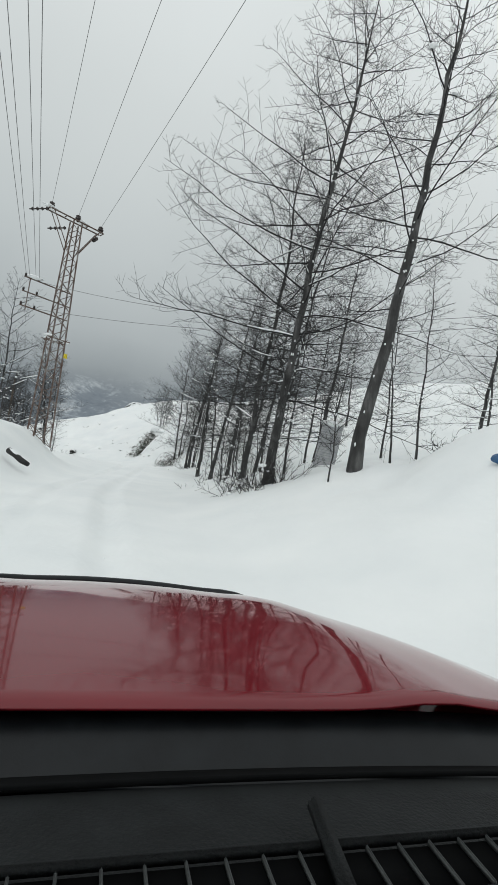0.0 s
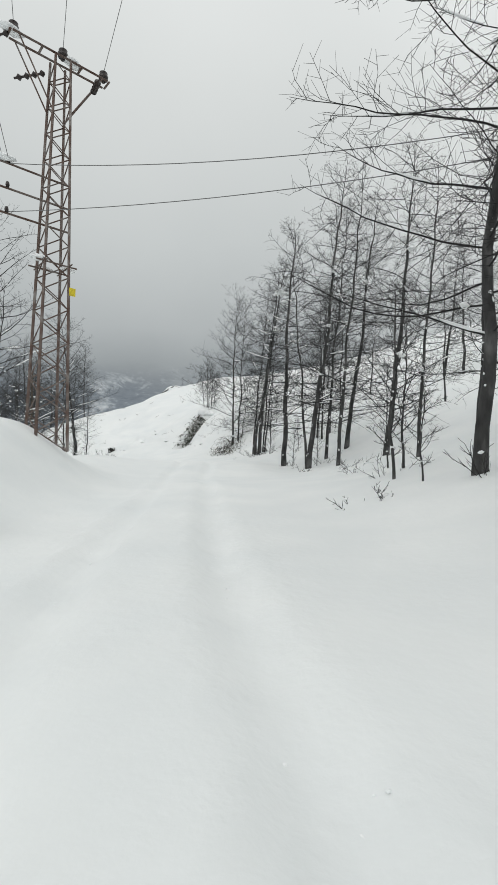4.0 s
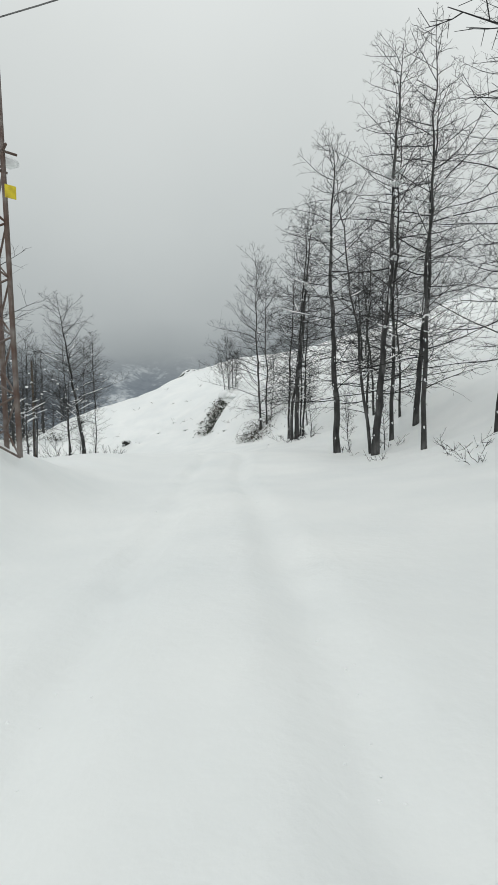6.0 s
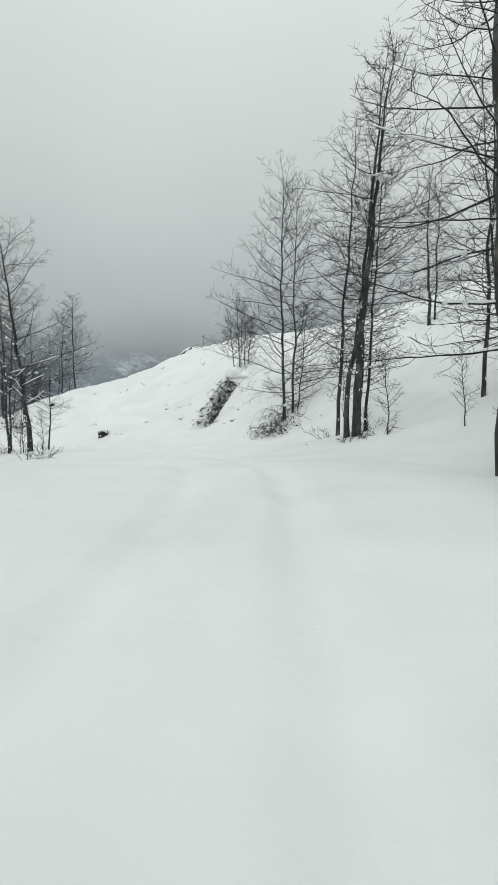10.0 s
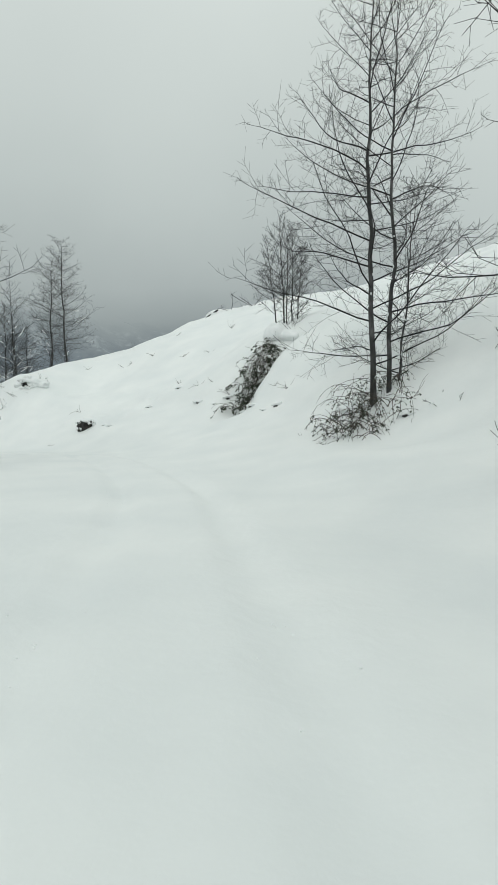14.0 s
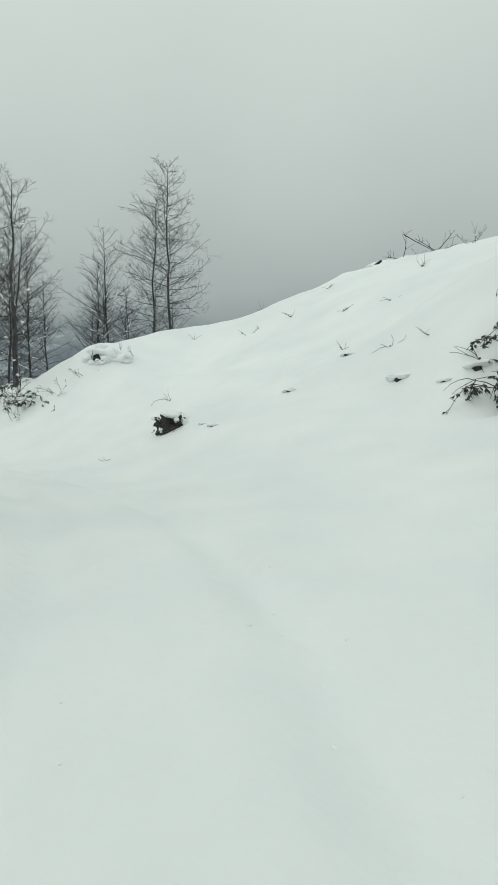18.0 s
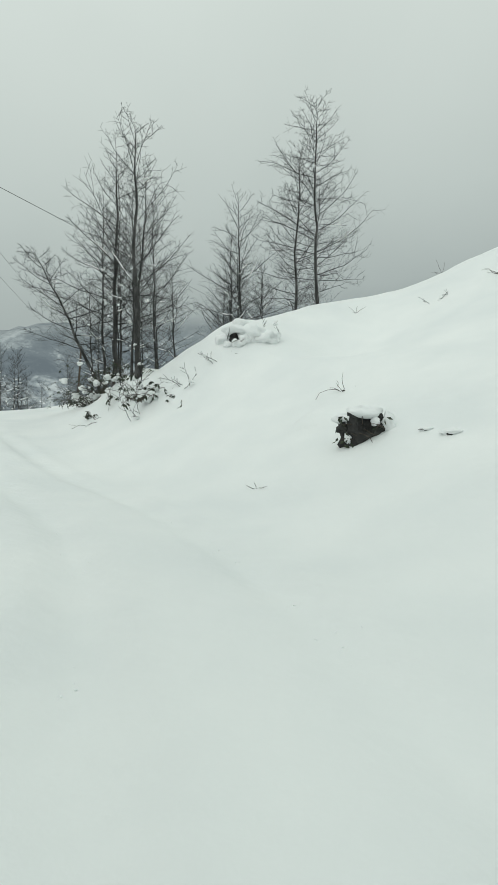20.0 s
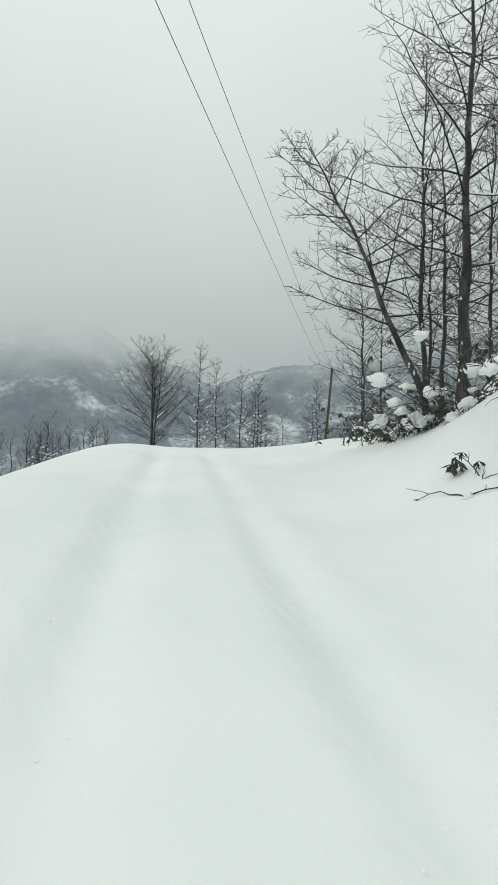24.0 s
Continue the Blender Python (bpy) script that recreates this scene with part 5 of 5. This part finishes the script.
# ---- the red car, standing at the start of the road with its front towards the valley ----
PAINT = material("dark_red_car_paint", [(0.3, (0.15, 0.008, 0.014)), (0.7, (0.19, 0.012, 0.02))], 3.0, 0.05, 0.0, 300.0, coat=0.0, metal=0.0)
TRIM = material("black_plastic_trim", [(0.3, (0.006, 0.0072, 0.0085)), (0.7, (0.011, 0.0135, 0.0155))], 20.0, 0.3, 0.15, 400.0, distance=0.002, spec=0.25)
DASH = material("grained_grey_dashboard", [(0.3, (0.006, 0.007, 0.0075)), (0.7, (0.0105, 0.0122, 0.013))], 30.0, 0.65, 0.6, 260.0, distance=0.003, spec=0.18)
VENT = material("grey_vent_plastic", [(0.3, (0.05, 0.055, 0.055)), (0.7, (0.08, 0.085, 0.085))], 20.0, 0.5, 0.1, 200.0)
# near-black: shade painted into the windscreen gap; also the vent's floor
GAP_BLACK = material("matt_black_gap_band", [(0.3, (0.0022, 0.0024, 0.0026)), (0.7, (0.004, 0.0043, 0.0046))], 20.0, 0.9, 0.0, spec=0.05)
RUBBER = material("tyre_rubber", [(0.3, (0.012, 0.012, 0.012)), (0.7, (0.03, 0.03, 0.03))], 14.0, 0.8, 0.4, 80.0)
ALLOY = material("silver_alloy", [(0.3, (0.45, 0.46, 0.47)), (0.7, (0.6, 0.61, 0.62))], 8.0, 0.3, 0.05, 90.0, metal=0.9)
CLOTH = material("dark_seat_cloth", [(0.3, (0.02, 0.02, 0.022)), (0.7, (0.05, 0.05, 0.054))], 60.0, 0.9, 0.4, 300.0)
GLASS = bpy.data.materials.new("car_glass")
GLASS.use_nodes = True
gb = GLASS.node_tree.nodes["Principled BSDF"]
gb.inputs["Base Color"].default_value = (0.9, 0.95, 0.93, 1)
gb.inputs["Roughness"].default_value = 0.02
gb.inputs["Transmission Weight"].default_value = 1.0
gb.inputs["IOR"].default_value = 1.05

car = tagged(new("car"), "dark red car with wet bonnet standing in deep snow", "car")
# the car's own axes: x ahead, y left, z up from the snow
CAR_X, CAR_Y = 2.8, -10.61
car_m = Matrix.Translation((CAR_X, CAR_Y, 0.52 - 1.06)) @ Matrix.Rotation(radians(104.0), 4, "Z") @ Matrix.Rotation(radians(-5.6), 4, "Y")
car.matrix_basis = car_m


def skin(name, grid, mat, parent, label="", thick=0.02, smooth=True):
    """A curved panel through a grid of points, with thickness inwards."""
    g = np.asarray(grid, float)
    m, n = g.shape[:2]
    du, dv = np.gradient(g, axis=0), np.gradient(g, axis=1)
    nor = np.cross(du, dv)
    nor /= np.linalg.norm(nor, axis=2)[..., None] + 1e-9
    low = g - nor * thick
    vs = np.concatenate([g.reshape(-1, 3), low.reshape(-1, 3)])
    k, fs = m * n, []
    for i in range(m - 1):
        for j in range(n - 1):
            a, b, c, d = i * n + j, i * n + j + 1, (i + 1) * n + j + 1, (i + 1) * n + j
            fs += [(a, d, c, b), (k + a, k + b, k + c, k + d)]
    edge = [i * n for i in range(m)] + [(m - 1) * n + j for j in range(1, n)] + [i * n + n - 1 for i in range(m - 2, -1, -1)] + [j for j in range(n - 2, 0, -1)]
    for a, b in zip(edge, edge[1:] + edge[:1]):
        fs.append((a, k + a, k + b, b))
    me = bpy.data.meshes.new(name)
    me.from_pydata([tuple(v) for v in vs], [], fs)
    me.materials.append(mat)
    bmt = bmesh.new()
    bmt.from_mesh(me)
    bmesh.ops.recalc_face_normals(bmt, faces=bmt.faces)
    bmt.to_mesh(me)
    bmt.free()
    if smooth:
        me.polygons.foreach_set("use_smooth", [True] * len(me.polygons))
    ob = new(name, me)
    ob.parent = parent
    return tagged(ob, label)


def box(name, centre, size, mat, parent, label="", bevel=0.01, turn=None):
    bm = bmesh.new()
    bmesh.ops.create_cube(bm, size=1.0, matrix=Matrix.Diagonal((*size, 1)))
    bmesh.ops.bevel(bm, geom=bm.edges[:], offset=bevel, segments=2, affect="EDGES")
    m = Matrix.Translation(centre) @ (turn or Matrix.Identity(4))
    bmesh.ops.transform(bm, matrix=m, verts=bm.verts)
    return part(name, bm, mat, parent, label)


MID = -0.15  # the eye is left of the car's middle
uu, vv = np.linspace(0, 1, 22), np.linspace(-1, 1, 25)


def bonnet_z(u, v):
    """Height of the bonnet at u (0 rear, 1 front) and v (-1 right, 1 left)."""
    return 0.705 - 0.085 * u - 0.10 * u**4 - (0.018 + 0.032 * u) * abs(v) ** 2.4 - 0.016 * abs(v) ** 8 + 0.012 * math.exp(-((abs(v) - 0.55) / 0.12) ** 2)


def bonnet_x(u, v):
    return 0.74 + 0.02 * (1 - u) * v * v + u * (1.10 - 0.20 * abs(v) ** 2.2)


skin("bonnet", [[(bonnet_x(u, v), MID + 0.77 * v * (1 - 0.08 * u), bonnet_z(u, v)) for v in vv] for u in uu], PAINT, car, "wet dark red bonnet", 0.004)
seal = Tubes()
seal.add(np.array([(bonnet_x(1, v) + 0.012, MID + 0.708 * v, bonnet_z(1, v) + 0.010) for v in np.linspace(-0.86, 0.86, 30)]), [0.013] * 30, 8)
seal.object("front_seal", TRIM, car, "black front edge strip")
for sgn, side in ((1, "left"), (-1, "right")):
    skin("wing", [[(0.05 + 1.72 * a - 0.12 * a**6, MID + sgn * (0.775 - 0.07 * a * a + 0.12 * math.sin(math.pi * 0.5 * b)), bonnet_z(min(max((a * 1.72 - 0.55) / 1.15, 0), 1), 1.0) - 0.01 - 0.52 * (1 - math.cos(math.pi * 0.5 * b)) - 0.0 * a) for a in np.linspace(0, 1, 16)] for b in np.linspace(0, 1, 9)], PAINT, car, "dark red front wing", 0.012)
    # headlamp
    bm = bmesh.new()
    bmesh.ops.create_uvsphere(bm, u_segments=20, v_segments=12, radius=1.0)
    bmesh.ops.transform(bm, matrix=Matrix.Translation((1.50, MID + sgn * 0.54, 0.36)) @ Matrix.Rotation(radians(-20 * sgn), 4, "Z") @ Matrix.Diagonal((0.16, 0.17, 0.085, 1)), verts=bm.verts)
    part("headlight", bm, ALLOY, car, "clear headlight with silver reflector")
    # door, sill, pillars, glass
    skin("door", [[(-1.05 + 1.15 * a, MID + sgn * (0.79 + 0.05 * math.sin(math.pi * b)), 0.76 - 0.62 * b) for a in np.linspace(0, 1, 8)] for b in np.linspace(0, 1, 8)], PAINT, car, "dark red door", 0.03)
    skin("rear_quarter", [[(-2.15 + 1.08 * a, MID + sgn * (0.76 + 0.05 * math.sin(math.pi * b) - 0.08 * (1 - a) ** 3), 0.78 - 0.60 * b) for a in np.linspace(0, 1, 8)] for b in np.linspace(0, 1, 8)], PAINT, car, "dark red rear side panel", 0.03)
    box("sill", (-0.5, MID + sgn * 0.78, 0.13), (1.5, 0.10, 0.09), TRIM, car)
    for nm, a, b in (("front_pillar", (0.58, 0.72, 0.70), (-0.32, 0.56, 1.42)), ("middle_pillar", (-0.85, 0.80, 0.74), (-0.95, 0.60, 1.43)), ("rear_pillar", (-1.85, 0.74, 0.76), (-1.55, 0.58, 1.38))):
        tb = Tubes()
        tb.add(np.array([(a[0], MID + sgn * a[1], a[2]), ((a[0] + b[0]) / 2 + 0.03, MID + sgn * (a[1] + b[1]) / 2 + sgn * 0.02, (a[2] + b[2]) / 2 + 0.02), (b[0], MID + sgn * b[1], b[2])]), (0.045, 0.04, 0.04), 8)
        tb.object(nm, PAINT, car)
    for x0, x1, t0, t1 in ((-0.82, 0.30, -0.90, -0.28), (-1.78, -0.92, -1.52, -1.0)):
        skin("side_window", [[(x0 + (x1 - x0) * a + ((t0 - x0) + ((t1 - x1) - (t0 - x0)) * a) * b, MID + sgn * (0.765 - 0.18 * b), 0.77 + 0.62 * b) for a in np.linspace(0, 1, 5)] for b in np.linspace(0, 1, 5)], GLASS, car, "clear side glass", 0.004)
    # mirror
    bm = bmesh.new()
    bmesh.ops.create_uvsphere(bm, u_segments=16, v_segments=10, radius=1.0)
    bmesh.ops.transform(bm, matrix=Matrix.Translation((0.02, MID + sgn * 0.93, 0.80)) @ Matrix.Diagonal((0.06, 0.10, 0.075, 1)), verts=bm.verts)
    part("door_mirror", bm, PAINT, car, "dark red door mirror")
    # wheels, half sunk in the snow
    for wx in (1.05, -1.55):
        prof = [(-0.1, 0.20), (-0.1, 0.29), (-0.07, 0.315), (0.07, 0.315), (0.1, 0.29), (0.1, 0.20)]
        ring_v, ring_f = [], []
        for i in range(28):
            ang = 2 * math.pi * i / 28
            for py, pr in prof:
                ring_v.append((wx + pr * math.cos(ang), MID + sgn * 0.72 + py, 0.16 + pr * math.sin(ang)))
        for i in range(28):
            for j in range(6):
                a, b = i * 6 + j, i * 6 + (j + 1) % 6
                c, d = ((i + 1) % 28) * 6 + (j + 1) % 6, ((i + 1) % 28) * 6 + j
                ring_f.append((a, b, c, d))
        wheel = mesh_object("wheel", ring_v, ring_f, RUBBER)
        wheel.parent = car
        bm = bmesh.new()
        bmesh.ops.create_cone(bm, segments=24, radius1=0.205, radius2=0.185, depth=0.12, cap_ends=True, matrix=Matrix.Translation((wx, MID + sgn * 0.74, 0.16)) @ Matrix.Rotation(radians(-90 * sgn), 4, "X"))
        part("rim", bm, ALLOY, wheel, "silver wheel rim")
# bumper, grille, cowl, wipers
skin("front_bumper", [[(1.80 - 0.20 * abs(v) ** 2.4 - 0.10 * w * w + 0.06 * math.sin(w * 3.1), MID + 0.76 * v, 0.40 - 0.05 * v * v - 0.32 * w) for v in vv] for w in np.linspace(0, 1, 8)], PAINT, car, "dark red bumper", 0.02)
skin("radiator_grille", [[(1.84 - 0.05 * v * v, MID + 0.45 * v, 0.46 - 0.14 * w) for v in vv] for w in np.linspace(0, 1, 5)], TRIM, car, "black radiator grille", 0.02)
skin("cowl", [[(0.77 - 0.20 * w + 0.02 * v * v, MID + 0.72 * v, 0.690 - 0.022 * math.sin(w * 3.1) - 0.035 * abs(v) ** 2.4 - 0.13 * w**1.6) for v in vv] for w in np.linspace(0, 1, 10)], TRIM, car, "black plastic scuttle panel", -0.02)
for y0, y1 in ((0.34, -0.30), (-0.34, -0.82)):
    wiper = Tubes()
    wiper.add(np.array([(0.70, y0, 0.640), (0.69, (y0 + y1) / 2, 0.643), (0.68, y1, 0.636)]), (0.005, 0.005, 0.004), 6)
    wiper.object("wiper", TRIM, car, "black wiper arm")
# strip paints in the shadow gap before the dashboard, with the glass's black band
skin("windscreen_gap_band", [[(0.668 - 0.085 * w, MID + 0.71 * v, 0.672 + 0.048 * w - 0.02 * v * v) for v in vv] for w in np.linspace(0, 1, 5)], GAP_BLACK, car, "matt black strip for the shadow gap and black band at the windscreen's foot", -0.004)
# dashboard with its long demister vent
skin("dashboard", [[(0.58 - 0.70 * w, MID + 0.70 * v, 0.715 + 0.028 * math.sin(min(w * 3.4, 1.6)) - 0.28 * max(0, w - 0.55) ** 1.3 - 0.02 * v * v) for v in vv] for w in np.linspace(0, 1, 20)], DASH, car, "grained dark grey dashboard", -0.03)
vent = box("demister_vent", (0.44, MID + 0.05, 0.732), (0.05, 1.05, 0.012), GAP_BLACK, car, "black demister vent", 0.003)
for i in range(34):
    y = MID + 0.05 - 0.50 + i * 0.0303
    box("vent_slat", (0.44, y, 0.741), (0.046, 0.0022, 0.006), VENT, vent, "", 0.0012)
for dx in (-0.028, 0.028):
    box("vent_rim", (0.44 + dx, MID + 0.05, 0.741), (0.006, 1.06, 0.010), DASH, vent, "", 0.002)
for y, ln in ((-0.23, 0.13), (0.14, 0.075)):
    box("vent_rib", (0.445, y, 0.747), (ln, 0.013, 0.014), DASH, vent, "raised dark rib", 0.004, Matrix.Rotation(radians(-8), 4, "Z"))
# roof, back, floor and seats
skin("roof", [[(-0.30 - 1.28 * a, MID + 0.58 * v * (1 - 0.06 * a), 1.42 + 0.06 * math.sin(math.pi * (0.15 + 0.8 * a)) - 0.05 * v * v) for v in vv] for a in np.linspace(0, 1, 14)], PAINT, car, "dark red roof", 0.04)
skin("tailgate", [[(-1.98 - 0.16 * math.sin(w * 2.8), MID + 0.72 * v, 0.80 - 0.62 * w) for v in vv] for w in np.linspace(0, 1, 8)], PAINT, car, "dark red tailgate", 0.03)
skin("rear_window", [[(-1.60 - 0.36 * w, MID + (0.52 + 0.12 * w) * v, 1.38 - 0.56 * w) for v in vv] for w in np.linspace(0, 1, 6)], GLASS, car, "clear rear window", 0.004)
box("floor_pan", (-0.75, MID, 0.14), (2.5, 1.42, 0.05), TRIM, car, "", 0.02)
for sy in (0.36, -0.36):
    for sx in (-0.72, -1.5):
        seat = box("seat", (sx, MID + sy, 0.40), (0.50, 0.50, 0.16), CLOTH, car, "dark cloth seat", 0.05)
        box("backrest", (sx - 0.27, MID + sy, 0.72), (0.14, 0.48, 0.56), CLOTH, seat, "", 0.05, Matrix.Rotation(radians(-14), 4, "Y"))
        box("headrest", (sx - 0.36, MID + sy, 1.08), (0.10, 0.26, 0.17), CLOTH, seat, "", 0.04)
steer_v, steer_f = [], []
for i in range(32):
    a = 2 * math.pi * i / 32
    for j in range(8):
        b = 2 * math.pi * j / 8
        r = 0.18 + 0.016 * math.cos(b)
        steer_v.append((-0.30 + 0.35 * r * math.sin(a) * -1 + 0.016 * math.sin(b), MID + 0.36 + r * math.cos(a), 0.60 + 0.92 * r * math.sin(a)))
for i in range(32):
    for j in range(8):
        steer_f.append((i * 8 + j, i * 8 + (j + 1) % 8, ((i + 1) % 32) * 8 + (j + 1) % 8, ((i + 1) % 32) * 8 + j))
wheel = mesh_object("steering_wheel", steer_v, steer_f, TRIM)
wheel.parent = car
